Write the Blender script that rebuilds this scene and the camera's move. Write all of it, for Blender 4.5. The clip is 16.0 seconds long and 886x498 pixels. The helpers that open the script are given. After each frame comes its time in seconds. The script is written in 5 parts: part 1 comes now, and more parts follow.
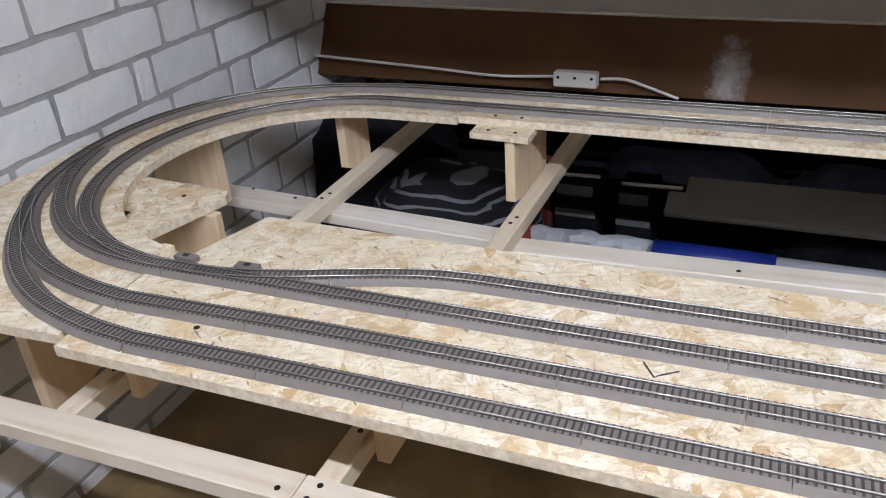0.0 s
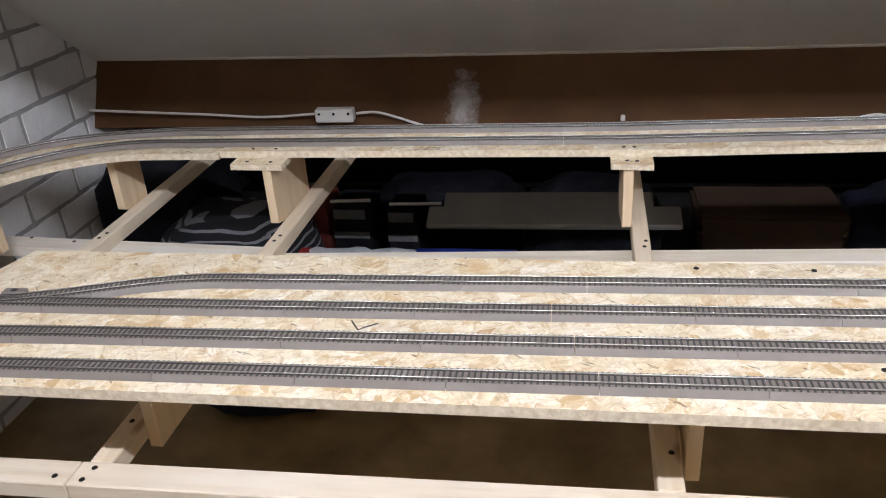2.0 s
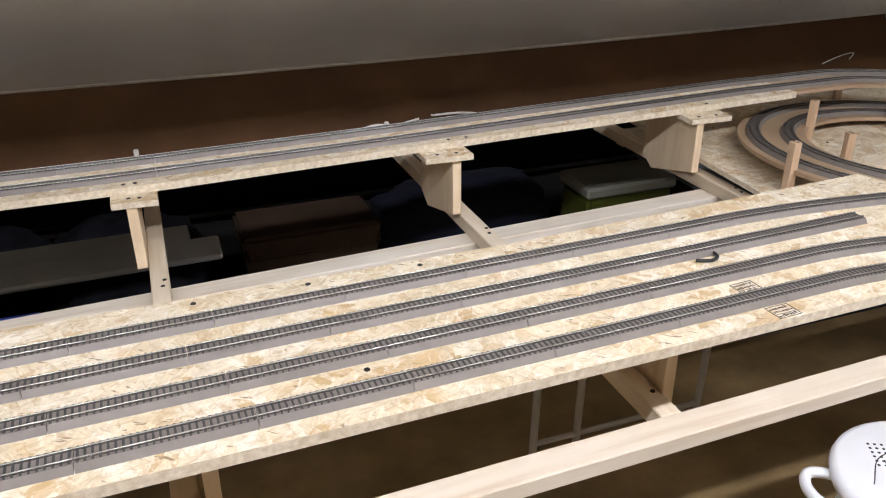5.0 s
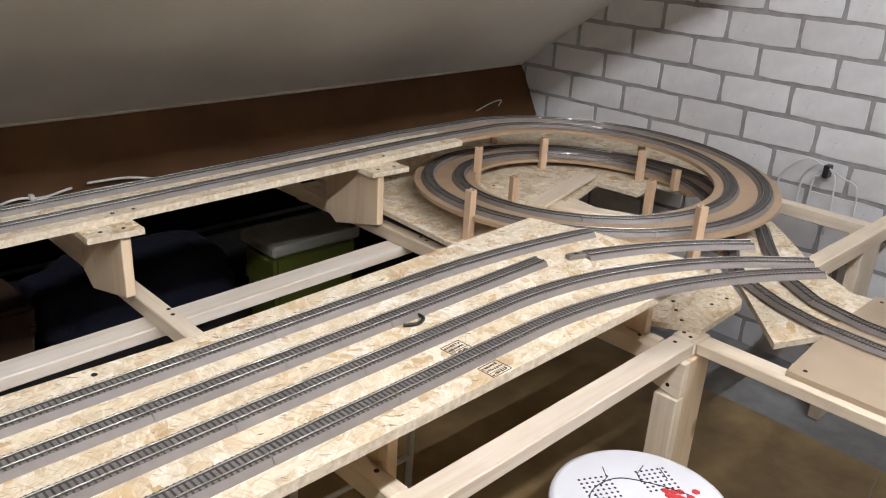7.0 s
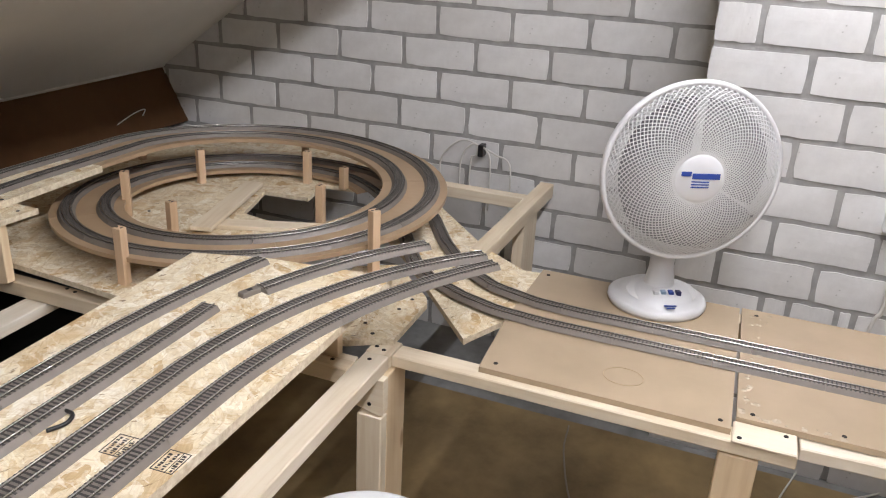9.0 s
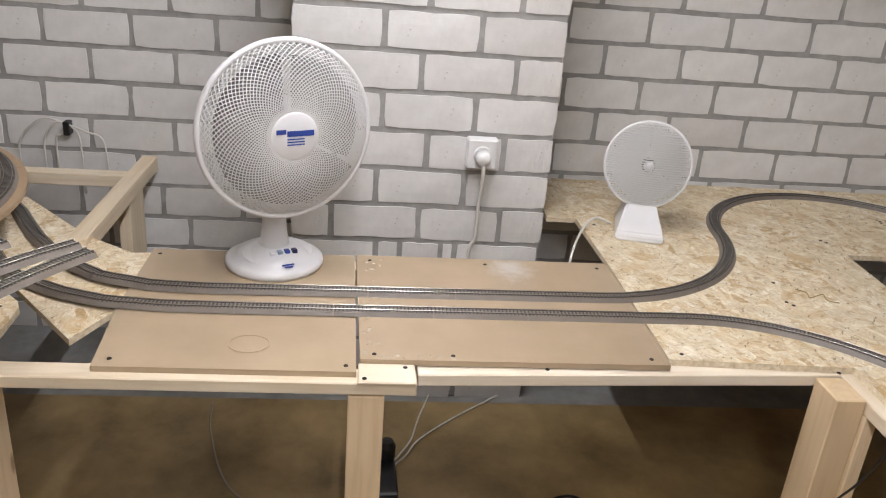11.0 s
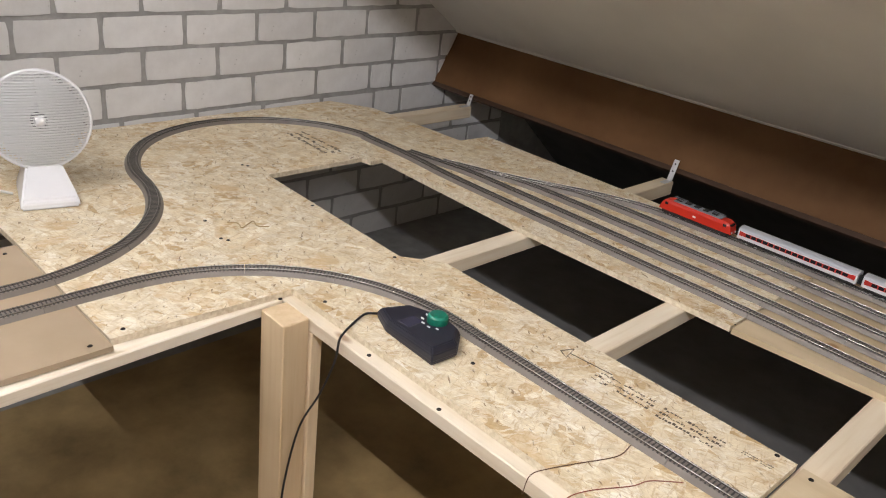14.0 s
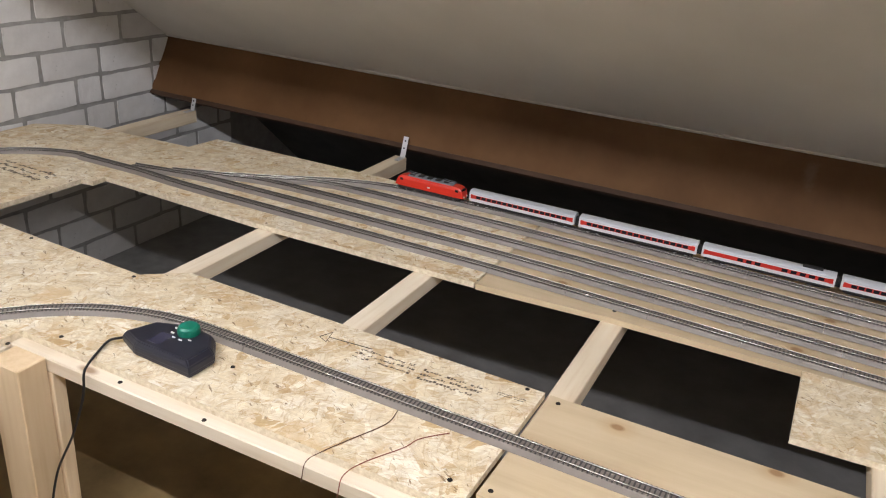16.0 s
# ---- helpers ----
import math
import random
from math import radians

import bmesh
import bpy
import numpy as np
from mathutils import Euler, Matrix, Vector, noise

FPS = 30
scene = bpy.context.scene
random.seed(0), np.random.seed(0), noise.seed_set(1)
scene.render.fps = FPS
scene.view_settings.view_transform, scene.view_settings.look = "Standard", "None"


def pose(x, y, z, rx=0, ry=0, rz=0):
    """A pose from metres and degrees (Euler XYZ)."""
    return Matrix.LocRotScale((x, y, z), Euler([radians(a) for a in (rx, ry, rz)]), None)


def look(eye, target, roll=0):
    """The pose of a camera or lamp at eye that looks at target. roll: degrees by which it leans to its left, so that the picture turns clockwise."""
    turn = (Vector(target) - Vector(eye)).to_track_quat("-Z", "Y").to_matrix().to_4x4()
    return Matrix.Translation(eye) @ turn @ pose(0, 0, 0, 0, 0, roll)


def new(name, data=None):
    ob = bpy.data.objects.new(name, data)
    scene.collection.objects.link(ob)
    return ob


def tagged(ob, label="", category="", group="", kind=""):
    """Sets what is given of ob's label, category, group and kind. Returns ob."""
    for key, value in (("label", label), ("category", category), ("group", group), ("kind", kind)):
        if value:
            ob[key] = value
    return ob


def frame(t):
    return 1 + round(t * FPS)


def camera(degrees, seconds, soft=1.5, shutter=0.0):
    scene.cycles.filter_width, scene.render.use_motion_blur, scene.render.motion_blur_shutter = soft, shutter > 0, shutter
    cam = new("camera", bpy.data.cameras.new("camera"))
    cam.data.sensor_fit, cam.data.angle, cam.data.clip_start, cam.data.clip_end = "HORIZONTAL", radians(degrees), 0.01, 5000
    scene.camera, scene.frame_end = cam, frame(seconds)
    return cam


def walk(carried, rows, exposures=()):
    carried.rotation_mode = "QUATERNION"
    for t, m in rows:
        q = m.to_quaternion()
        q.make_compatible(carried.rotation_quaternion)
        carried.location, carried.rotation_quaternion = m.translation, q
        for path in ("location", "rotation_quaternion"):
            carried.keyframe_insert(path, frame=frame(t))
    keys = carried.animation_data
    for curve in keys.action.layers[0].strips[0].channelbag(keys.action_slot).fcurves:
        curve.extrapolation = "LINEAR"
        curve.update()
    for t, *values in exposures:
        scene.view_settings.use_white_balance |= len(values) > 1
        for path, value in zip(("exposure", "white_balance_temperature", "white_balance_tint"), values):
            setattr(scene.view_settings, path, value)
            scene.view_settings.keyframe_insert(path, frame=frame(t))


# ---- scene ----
cam = camera(57.8, 16.0, soft=1.1)
PATH = [
    (0, (0.107, 0.171, 1.164), (-0.631, 1.759, 0.197), -4.2),
    (0.5, (0.156, 0.101, 1.169), (-0.556, 1.703, 0.207), -4.5),
    (1, (0.224, 0.041, 1.184), (-0.35, 1.723, 0.266), -4.2),
    (1.5, (0.266, 0.015, 1.185), (-0.172, 1.737, 0.266), -4.0),
    (2, (0.302, 0.0, 1.189), (-0.048, 1.757, 0.3), -4.1),
    (2.5, (0.345, 0.0, 1.188), (0.212, 1.791, 0.308), -2.9),
    (3, (0.378, 0.004, 1.183), (0.41, 1.801, 0.307), -2.8),
    (3.2, (0.387, 0.007, 1.182), (0.475, 1.8, 0.301), -2.9),
    (5.3, (0.446, 0.049, 1.171), (1.206, 1.695, 0.327), 0.5),
    (5.5, (0.45, 0.058, 1.175), (1.31, 1.669, 0.359), 1.0),
    (6, (0.461, 0.09, 1.174), (1.512, 1.595, 0.382), 2.5),
    (6.5, (0.465, 0.113, 1.176), (1.643, 1.541, 0.418), 3.1),
    (7, (0.471, 0.14, 1.174), (1.78, 1.455, 0.426), 3.4),
    (7.5, (0.494, 0.148, 1.179), (1.89, 1.375, 0.44), 3.9),
    (8, (0.539, 0.151, 1.186), (1.956, 1.337, 0.422), 4.5),
    (8.5, (0.577, 0.175, 1.186), (2.11, 1.175, 0.382), 3.6),
    (9, (0.595, 0.201, 1.202), (2.322, 0.875, 0.453), 2.9),
    (9.5, (0.606, 0.193, 1.195), (2.408, 0.612, 0.434), 3.5),
    (10, (0.618, 0.186, 1.192), (2.448, 0.415, 0.419), 3.3),
    (10.2, (0.619, 0.181, 1.193), (2.458, 0.325, 0.421), 3.4),
    (12.3, (0.65, 0.072, 1.223), (2.393, -0.458, 0.399), 7.1),
    (12.5, (0.658, 0.053, 1.227), (2.388, -0.477, 0.376), 7.1),
    (13, (0.676, 0.031, 1.227), (2.31, -0.711, 0.343), 6.0),
    (13.5, (0.692, 0.048, 1.224), (2.089, -1.08, 0.342), 5.6),
    (14, (0.699, 0.05, 1.227), (1.94, -1.273, 0.386), 7.0),
    (14.5, (0.698, 0.048, 1.228), (1.856, -1.37, 0.423), 6.7),
    (15, (0.691, 0.049, 1.226), (1.776, -1.425, 0.42), 5.7),
    (15.5, (0.684, 0.047, 1.225), (1.617, -1.518, 0.401), 5.1),
    (16, (0.656, 0.048, 1.229), (1.427, -1.614, 0.426), 4.5),
]
walk(cam, [(t, look(eye, target, roll)) for t, eye, target, roll in PATH],
     exposures=((0.0, -0.02, 5800, 12), (2.5, 0.0, 6150, 13), (5.5, -0.02, 6250, 13), (8.0, -0.10, 6400, 12), (10.0, -0.24, 6600, 12), (13.0, -0.23, 6750, 12), (14.5, -0.06, 6700, 12), (16.0, 0.02, 6550, 12)))

# ---- light and exposure ----
world = bpy.data.worlds.new("world")
scene.world = world
world.use_nodes = True
world.node_tree.nodes["Background"].inputs[0].default_value = (0.9, 0.95, 1.0, 1)
world.node_tree.nodes["Background"].inputs[1].default_value = 0.0
scene.view_settings.exposure = 0.0

TUBE = (0.84, 0.08, 1.784)     # middle of the tube lamp over the gangway


# ---- materials ----
def mat(name, base=(0.5, 0.5, 0.5), rough=0.6, metal=0.0):
    m = bpy.data.materials.new(name)
    m.use_nodes = True
    b = m.node_tree.nodes["Principled BSDF"]
    b.inputs["Base Color"].default_value = (*base, 1)
    b.inputs["Roughness"].default_value = rough
    b.inputs["Metallic"].default_value = metal
    return m


class Nodes:
    """Short way to wire nodes of a material."""

    def __init__(self, m):
        self.t = m.node_tree
        self.b = self.t.nodes["Principled BSDF"]

    def add(self, kind, **values):
        n = self.t.nodes.new(kind)
        for k, v in values.items():
            n.inputs[k].default_value = v
        return n

    def link(self, a, b):
        self.t.links.new(a, b)

    def coords(self, scale=(1, 1, 1), rot=(0, 0, 0), space="Object"):
        c = self.add("ShaderNodeTexCoord")
        p = self.add("ShaderNodeMapping", Scale=scale, Rotation=rot)
        self.link(c.outputs[space], p.inputs[0])
        return p.outputs[0]

    def noise(self, vec, scale, detail=4.0, rough=0.55):
        n = self.add("ShaderNodeTexNoise", Scale=scale, Detail=detail, Roughness=rough)
        self.link(vec, n.inputs["Vector"])
        return n.outputs["Fac"]

    def ramp(self, fac, *stops):
        r = self.t.nodes.new("ShaderNodeValToRGB")
        e = r.color_ramp.elements
        while len(e) < len(stops):
            e.new(0.5)
        for s, (p, c) in zip(e, stops):
            s.position, s.color = p, (*c, 1)
        self.link(fac, r.inputs[0])
        return r.outputs[0]

    def mix(self, fac, a, b, mode="MIX"):
        m = self.t.nodes.new("ShaderNodeMix")
        m.data_type, m.blend_type = "RGBA", mode
        for sock, v in ((m.inputs[0], fac), (m.inputs[6], a), (m.inputs[7], b)):
            if isinstance(v, (int, float)):
                sock.default_value = v
            elif isinstance(v, tuple):
                sock.default_value = (*v, 1)
            else:
                self.link(v, sock)
        return m.outputs[2]

    def colour(self, c):
        self.link(c, self.b.inputs["Base Color"])

    def bump(self, h, strength=0.3, dist=0.002):
        n = self.add("ShaderNodeBump", Strength=strength, Distance=dist)
        self.link(h, n.inputs["Height"])
        self.link(n.outputs[0], self.b.inputs["Normal"])

    def roughness(self, fac, lo, hi):
        r = self.add("ShaderNodeMapRange")
        r.inputs["To Min"].default_value, r.inputs["To Max"].default_value = lo, hi
        self.link(fac, r.inputs[0])
        self.link(r.outputs[0], self.b.inputs["Roughness"])

    def random(self):
        return self.add("ShaderNodeObjectInfo").outputs["Random"]


def osb_material(name):
    """Pressed strands: layers of long flakes with fibres along them, thin shadow edges and brown smudges."""
    m = mat(name, rough=0.55)
    n = Nodes(m)
    base = n.coords()
    warp = n.add("ShaderNodeTexNoise", Scale=14.0, Detail=2.0)
    n.link(base, warp.inputs["Vector"])
    push = n.t.nodes.new("ShaderNodeVectorMath")
    push.operation = "MULTIPLY_ADD"
    n.link(warp.outputs["Color"], push.inputs[0])
    push.inputs[1].default_value = (0.03, 0.03, 0.0)
    n.link(base, push.inputs[2])
    ragged = n.add("ShaderNodeTexNoise", Scale=110.0, Detail=3.0)
    n.link(base, ragged.inputs["Vector"])
    torn = n.t.nodes.new("ShaderNodeVectorMath")
    torn.operation = "MULTIPLY_ADD"
    n.link(ragged.outputs["Color"], torn.inputs[0])
    torn.inputs[1].default_value = (0.004, 0.004, 0.0)
    n.link(push.outputs[0], torn.inputs[2])
    broken = n.noise(base, 60.0, 3.0, 0.6)
    stops = ((0.0, (0.56, 0.395, 0.205)), (0.05, (0.645, 0.495, 0.305)), (0.13, (0.69, 0.565, 0.385)), (0.19, (0.76, 0.66, 0.485)), (0.60, (0.79, 0.705, 0.545)), (0.85, (0.84, 0.775, 0.645)), (1.0, (0.91, 0.865, 0.77)))
    layers = []
    for k, (ang, sx, sy) in enumerate(((0.45, 11, 27), (-0.60, 17, 46), (1.30, 19, 52), (0.10, 22, 66), (-1.05, 26, 80), (0.80, 30, 70))):
        p = n.add("ShaderNodeMapping", Scale=(1 / sx, 1 / sy, 1 / 4), Rotation=(0, 0, ang), Location=(3.1 * k, 1.7 * k, 0))
        p.vector_type = "TEXTURE"
        n.link(torn.outputs[0], p.inputs[0])
        v = n.add("ShaderNodeTexVoronoi", Scale=1.0, Randomness=1.0)
        n.link(p.outputs[0], v.inputs["Vector"])
        s = n.t.nodes.new("ShaderNodeSeparateColor")
        n.link(v.outputs["Color"], s.inputs[0])
        e = n.add("ShaderNodeTexVoronoi", Scale=1.0, Randomness=1.0)
        e.feature = "DISTANCE_TO_EDGE"
        n.link(p.outputs[0], e.inputs["Vector"])
        f = n.add("ShaderNodeMapping", Scale=(1 / 34, 1 / 520, 1 / 30), Rotation=(0, 0, ang))
        f.vector_type = "TEXTURE"
        n.link(base, f.inputs[0])
        fibre = n.noise(f.outputs[0], 1.0, 3.0)
        c = n.mix(1.0, n.ramp(s.outputs[0], *stops), n.ramp(fibre, (0.30, (0.86, 0.83, 0.78)), (0.60, (1.04, 1.04, 1.03))), "MULTIPLY")
        edge = n.mix(1.0, n.ramp(e.outputs["Distance"], (0.008, (0.55, 0.55, 0.55)), (0.06, (0, 0, 0))), n.ramp(s.outputs[1], (0.50, (0, 0, 0)), (0.62, (1, 1, 1))), "MULTIPLY")
        edge = n.mix(1.0, edge, n.ramp(broken, (0.44, (0, 0, 0)), (0.58, (1, 1, 1))), "MULTIPLY")
        layers.append((n.mix(edge, c, (0.40, 0.265, 0.14)), s.outputs[2], s.outputs[1]))
    out, height = layers[0][0], layers[0][2]
    for k, (c, pick, h) in enumerate(layers[1:]):
        cut = 0.58 if k < 3 else 0.76
        here = n.mix(1.0, n.ramp(pick, (cut, (0, 0, 0)), (cut + 0.01, (1, 1, 1))), n.ramp(n.noise(torn.outputs[0], 46.0 + 9 * k, 4.0, 0.65), (0.40, (0.25, 0.25, 0.25)), (0.50, (1, 1, 1))), "MULTIPLY")
        out, height = n.mix(here, out, c), n.mix(here, height, h)
    rub = n.noise(torn.outputs[0], 34.0, 5.0, 0.68)
    out = n.mix(1.0, out, n.ramp(rub, (0.30, (0.80, 0.75, 0.67)), (0.52, (1.0, 1.0, 1.0)), (0.70, (1.07, 1.07, 1.06))), "MULTIPLY")
    big = n.noise(base, 2.2, 3.0)
    out = n.mix(1.0, out, n.ramp(big, (0.3, (0.93, 0.905, 0.86)), (0.7, (1.03, 1.02, 1.0))), "MULTIPLY")
    smudge = n.noise(push.outputs[0], 24.0, 4.0, 0.65)
    amber = n.noise(push.outputs[0], 15.0, 2.0, 0.5)
    out = n.mix(n.ramp(amber, (0.60, (0, 0, 0)), (0.68, (0.55, 0.55, 0.55))), out, (0.60, 0.40, 0.18))
    out = n.mix(n.ramp(smudge, (0.62, (0, 0, 0)), (0.72, (0.75, 0.75, 0.75))), out, (0.46, 0.28, 0.12))
    for ang, along, across, low, high, amount, tone in ((-0.5, 45, 170, 0.66, 0.72, 0.85, (0.20, 0.115, 0.05)), (0.35, 26, 190, 0.60, 0.66, 0.50, (0.52, 0.36, 0.18)), (-1.2, 30, 210, 0.61, 0.67, 0.46, (0.49, 0.33, 0.16)),
                                                        (1.1, 34, 150, 0.60, 0.66, 0.42, (0.90, 0.85, 0.75)), (0.0, 40, 260, 0.60, 0.65, 0.40, (0.54, 0.39, 0.205))):
        fleck = n.add("ShaderNodeMapping", Scale=(1 / along, 1 / across, 1 / 30), Rotation=(0, 0, ang), Location=(along * 0.11, 0, 0))
        fleck.vector_type = "TEXTURE"
        n.link(torn.outputs[0], fleck.inputs[0])
        out = n.mix(n.ramp(n.noise(fleck.outputs[0], 1.0, 2.0), (low, (0, 0, 0)), (high, (amount, amount, amount))), out, tone)
    n.colour(out)
    n.bump(height, 0.4, 0.0012)
    n.roughness(smudge, 0.42, 0.68)
    return m


def pine_material(name, tint=(1, 1, 1), axis=0):
    m = mat(name, rough=0.55)
    n = Nodes(m)
    scale = [26, 26, 26]
    scale[axis] = 1.6
    v = n.coords(tuple(scale))
    g = n.noise(v, 2.0, 5.0, 0.6)
    rnd = n.random()
    c = n.ramp(g, (0.25, (0.68 * tint[0], 0.56 * tint[1], 0.41 * tint[2])), (0.5, (0.80 * tint[0], 0.71 * tint[1], 0.57 * tint[2])), (0.75, (0.85 * tint[0], 0.78 * tint[1], 0.66 * tint[2])))
    w = n.noise(n.coords((3, 3, 3)), 1.5, 2.0)
    c = n.mix(1.0, c, n.ramp(w, (0.3, (0.92, 0.9, 0.86)), (0.7, (1.04, 1.03, 1.02))), "MULTIPLY")
    c = n.mix(1.0, c, n.ramp(rnd, (0.0, (0.90, 0.86, 0.80)), (1.0, (1.05, 1.05, 1.05))), "MULTIPLY")
    k = n.add("ShaderNodeTexVoronoi", Scale=1.0)
    ks = [9, 9, 9]
    ks[axis] = 3.5
    n.link(n.coords(tuple(ks)), k.inputs["Vector"])
    c = n.mix(n.ramp(k.outputs["Distance"], (0.04, (0.75, 0.75, 0.75)), (0.09, (0, 0, 0))), c, (0.30, 0.16, 0.07))
    n.colour(c)
    n.bump(g, 0.15, 0.0006)
    return m


def speckled(name, a, b, scale, rough=0.6, strength=0.2, dist=0.001, detail=5.0, big=None, metal=0.0):
    m = mat(name, rough=rough, metal=metal)
    n = Nodes(m)
    v = n.coords()
    f = n.noise(v, scale, detail, 0.6)
    c = n.ramp(f, (0.3, a), (0.7, b))
    if big:
        w = n.noise(v, big, 3.0)
        c = n.mix(1.0, c, n.ramp(w, (0.3, (0.84, 0.84, 0.84)), (0.7, (1.06, 1.06, 1.06))), "MULTIPLY")
    n.colour(c)
    n.bump(f, strength, dist)
    return m


def varied(name, a, b, rough, scale=40.0):
    """Plain stuff that differs a little from piece to piece."""
    m = mat(name, rough=rough)
    n = Nodes(m)
    f = n.noise(n.coords(), scale, 3.0)
    c = n.mix(0.5, n.ramp(n.random(), (0.0, a), (1.0, b)), n.ramp(f, (0.3, a), (0.7, b)))
    n.colour(c)
    n.bump(f, 0.1, 0.0004)
    return m


def brick_material():
    m = mat("white_brick", rough=0.75)
    n = Nodes(m)
    v = n.coords()
    f = n.noise(v, 16.0, 6.0, 0.6)
    c = n.ramp(f, (0.25, (0.66, 0.65, 0.64)), (0.6, (0.77, 0.765, 0.76)), (0.8, (0.81, 0.805, 0.80)))
    c = n.mix(1.0, c, n.ramp(n.random(), (0.0, (0.88, 0.87, 0.86)), (0.5, (0.98, 0.98, 0.98)), (1.0, (1.04, 1.04, 1.04))), "MULTIPLY")
    s = n.noise(v, 5.0, 4.0, 0.65)
    c = n.mix(n.ramp(s, (0.64, (0, 0, 0)), (0.78, (0.6, 0.6, 0.6))), c, (0.40, 0.38, 0.35))
    chip = n.noise(v, 26.0, 3.0, 0.7)
    c = n.mix(n.ramp(chip, (0.70, (0, 0, 0)), (0.74, (0.7, 0.7, 0.7))), c, (0.30, 0.29, 0.275))
    n.colour(c)
    n.bump(n.noise(v, 70.0, 6.0), 0.25, 0.002)
    return m


def glowing(name, colour, strength):
    m = mat(name, (0.8, 0.8, 0.8), 0.4)
    b = m.node_tree.nodes["Principled BSDF"]
    b.inputs["Emission Color"].default_value = (*colour, 1)
    b.inputs["Emission Strength"].default_value = strength
    return m


def stained(name, a, b, scale, rough, spots, strength=0.05):
    """Board with pale smears: spots are (x, y, z, rx, ry, rz, amount)."""
    m = mat(name, rough=rough)
    n = Nodes(m)
    v = n.coords()
    f = n.noise(v, scale, 5.0, 0.6)
    c = n.ramp(f, (0.3, a), (0.7, b))
    w = n.noise(v, 2.2, 4.0)
    c = n.mix(1.0, c, n.ramp(w, (0.3, (0.86, 0.86, 0.86)), (0.7, (1.05, 1.05, 1.05))), "MULTIPLY")
    streak = n.noise(v, 38.0, 6.0, 0.7)
    for x, y, z, rx, ry, rz, amount in spots:
        p = n.add("ShaderNodeMapping", Location=(-x / rx, -y / ry, -z / rz), Scale=(1 / rx, 1 / ry, 1 / rz))
        n.link(n.add("ShaderNodeTexCoord").outputs["Object"], p.inputs[0])
        d = n.t.nodes.new("ShaderNodeVectorMath")
        d.operation = "LENGTH"
        n.link(p.outputs[0], d.inputs[0])
        k = n.add("ShaderNodeMath")
        k.operation = "MULTIPLY_ADD"
        n.link(streak, k.inputs[0])
        k.inputs[1].default_value = 1.8
        n.link(d.outputs["Value"], k.inputs[2])
        c = n.mix(n.ramp(scaled(n, k.outputs[0], 0.5), (0.55, (amount, amount, amount)), (0.95, (0, 0, 0))), c, (0.62, 0.61, 0.60))
    n.colour(c)
    n.bump(f, strength, 0.0006)
    return m


def plywood_material(name):
    """Rotary-cut veneer: soft long grain along x with rounded brown knots and a few dark specks."""
    m = mat(name, rough=0.5)
    n = Nodes(m)
    v = n.coords()
    grain = n.noise(n.coords((2.2, 30, 2.2)), 1.0, 5.0, 0.6)
    c = n.ramp(grain, (0.30, (0.545, 0.425, 0.27)), (0.55, (0.62, 0.50, 0.335)), (0.75, (0.665, 0.545, 0.38)))
    w = n.noise(v, 2.4, 4.0)
    c = n.mix(1.0, c, n.ramp(w, (0.3, (0.88, 0.86, 0.83)), (0.7, (1.05, 1.05, 1.04))), "MULTIPLY")
    k = n.add("ShaderNodeTexVoronoi", Scale=1.0, Randomness=0.9)
    k.voronoi_dimensions = "2D"
    n.link(n.coords((4.6, 6.6, 1.0)), k.inputs["Vector"])
    pick = n.t.nodes.new("ShaderNodeSeparateColor")
    n.link(k.outputs["Color"], pick.inputs[0])
    some = n.ramp(pick.outputs[0], (0.45, (0, 0, 0)), (0.5, (1, 1, 1)))
    halo = n.mix(1.0, n.ramp(k.outputs["Distance"], (0.05, (0.55, 0.55, 0.55)), (0.17, (0, 0, 0))), some, "MULTIPLY")
    core = n.mix(1.0, n.ramp(k.outputs["Distance"], (0.035, (0.8, 0.8, 0.8)), (0.06, (0, 0, 0))), some, "MULTIPLY")
    c = n.mix(halo, c, (0.47, 0.31, 0.155))
    c = n.mix(core, c, (0.28, 0.145, 0.06))
    n.colour(c)
    n.bump(grain, 0.08, 0.0005)
    return m


def scaled(n, fac, by):
    k = n.add("ShaderNodeMath")
    k.operation = "MULTIPLY"
    n.link(fac, k.inputs[0])
    k.inputs[1].default_value = by
    return k.outputs[0]


ZB_TOP = 0.522     # top of the lower boards
M_OSB = osb_material("osb_board")
M_OSB_EDGE = speckled("osb_edge", (0.56, 0.45, 0.30), (0.84, 0.75, 0.59), 110.0, 0.75, 0.5, 0.002)
M_PINE_X = pine_material("pine_along_x", axis=0)
M_PINE_Y = pine_material("pine_along_y", axis=1)
M_PINE_Z = pine_material("pine_along_z", axis=2)
M_WARMPINE = pine_material("warm_pine_along_z", (1.0, 0.91, 0.79), axis=2)
M_PALEPINE = pine_material("pale_planed_pine", (1.03, 1.06, 1.12), axis=0)
M_WHITEPINE = pine_material("whitish_pine", (1.05, 1.13, 1.28), axis=0)
M_PLY = plywood_material("plywood")
M_MDF = stained("hardboard_tan", (0.42, 0.322, 0.215), (0.48, 0.372, 0.255), 7.0, 0.4, ())
M_RAMP = stained("reddish_hardboard", (0.38, 0.262, 0.158), (0.44, 0.31, 0.195), 7.0, 0.45, ())
M_MDF_WORN = stained("hardboard_tan_worn", (0.40, 0.305, 0.20), (0.46, 0.35, 0.24), 7.0, 0.38, ((2.12, -0.15, ZB_TOP, 0.06, 0.05, 0.3, 0.6),))
M_BALLAST = varied("grey_ballast_plastic", (0.170, 0.147, 0.126), (0.210, 0.183, 0.157), 0.5, 60.0)
M_SLEEPER = mat("sleeper_plastic", (0.042, 0.038, 0.036), 0.5)
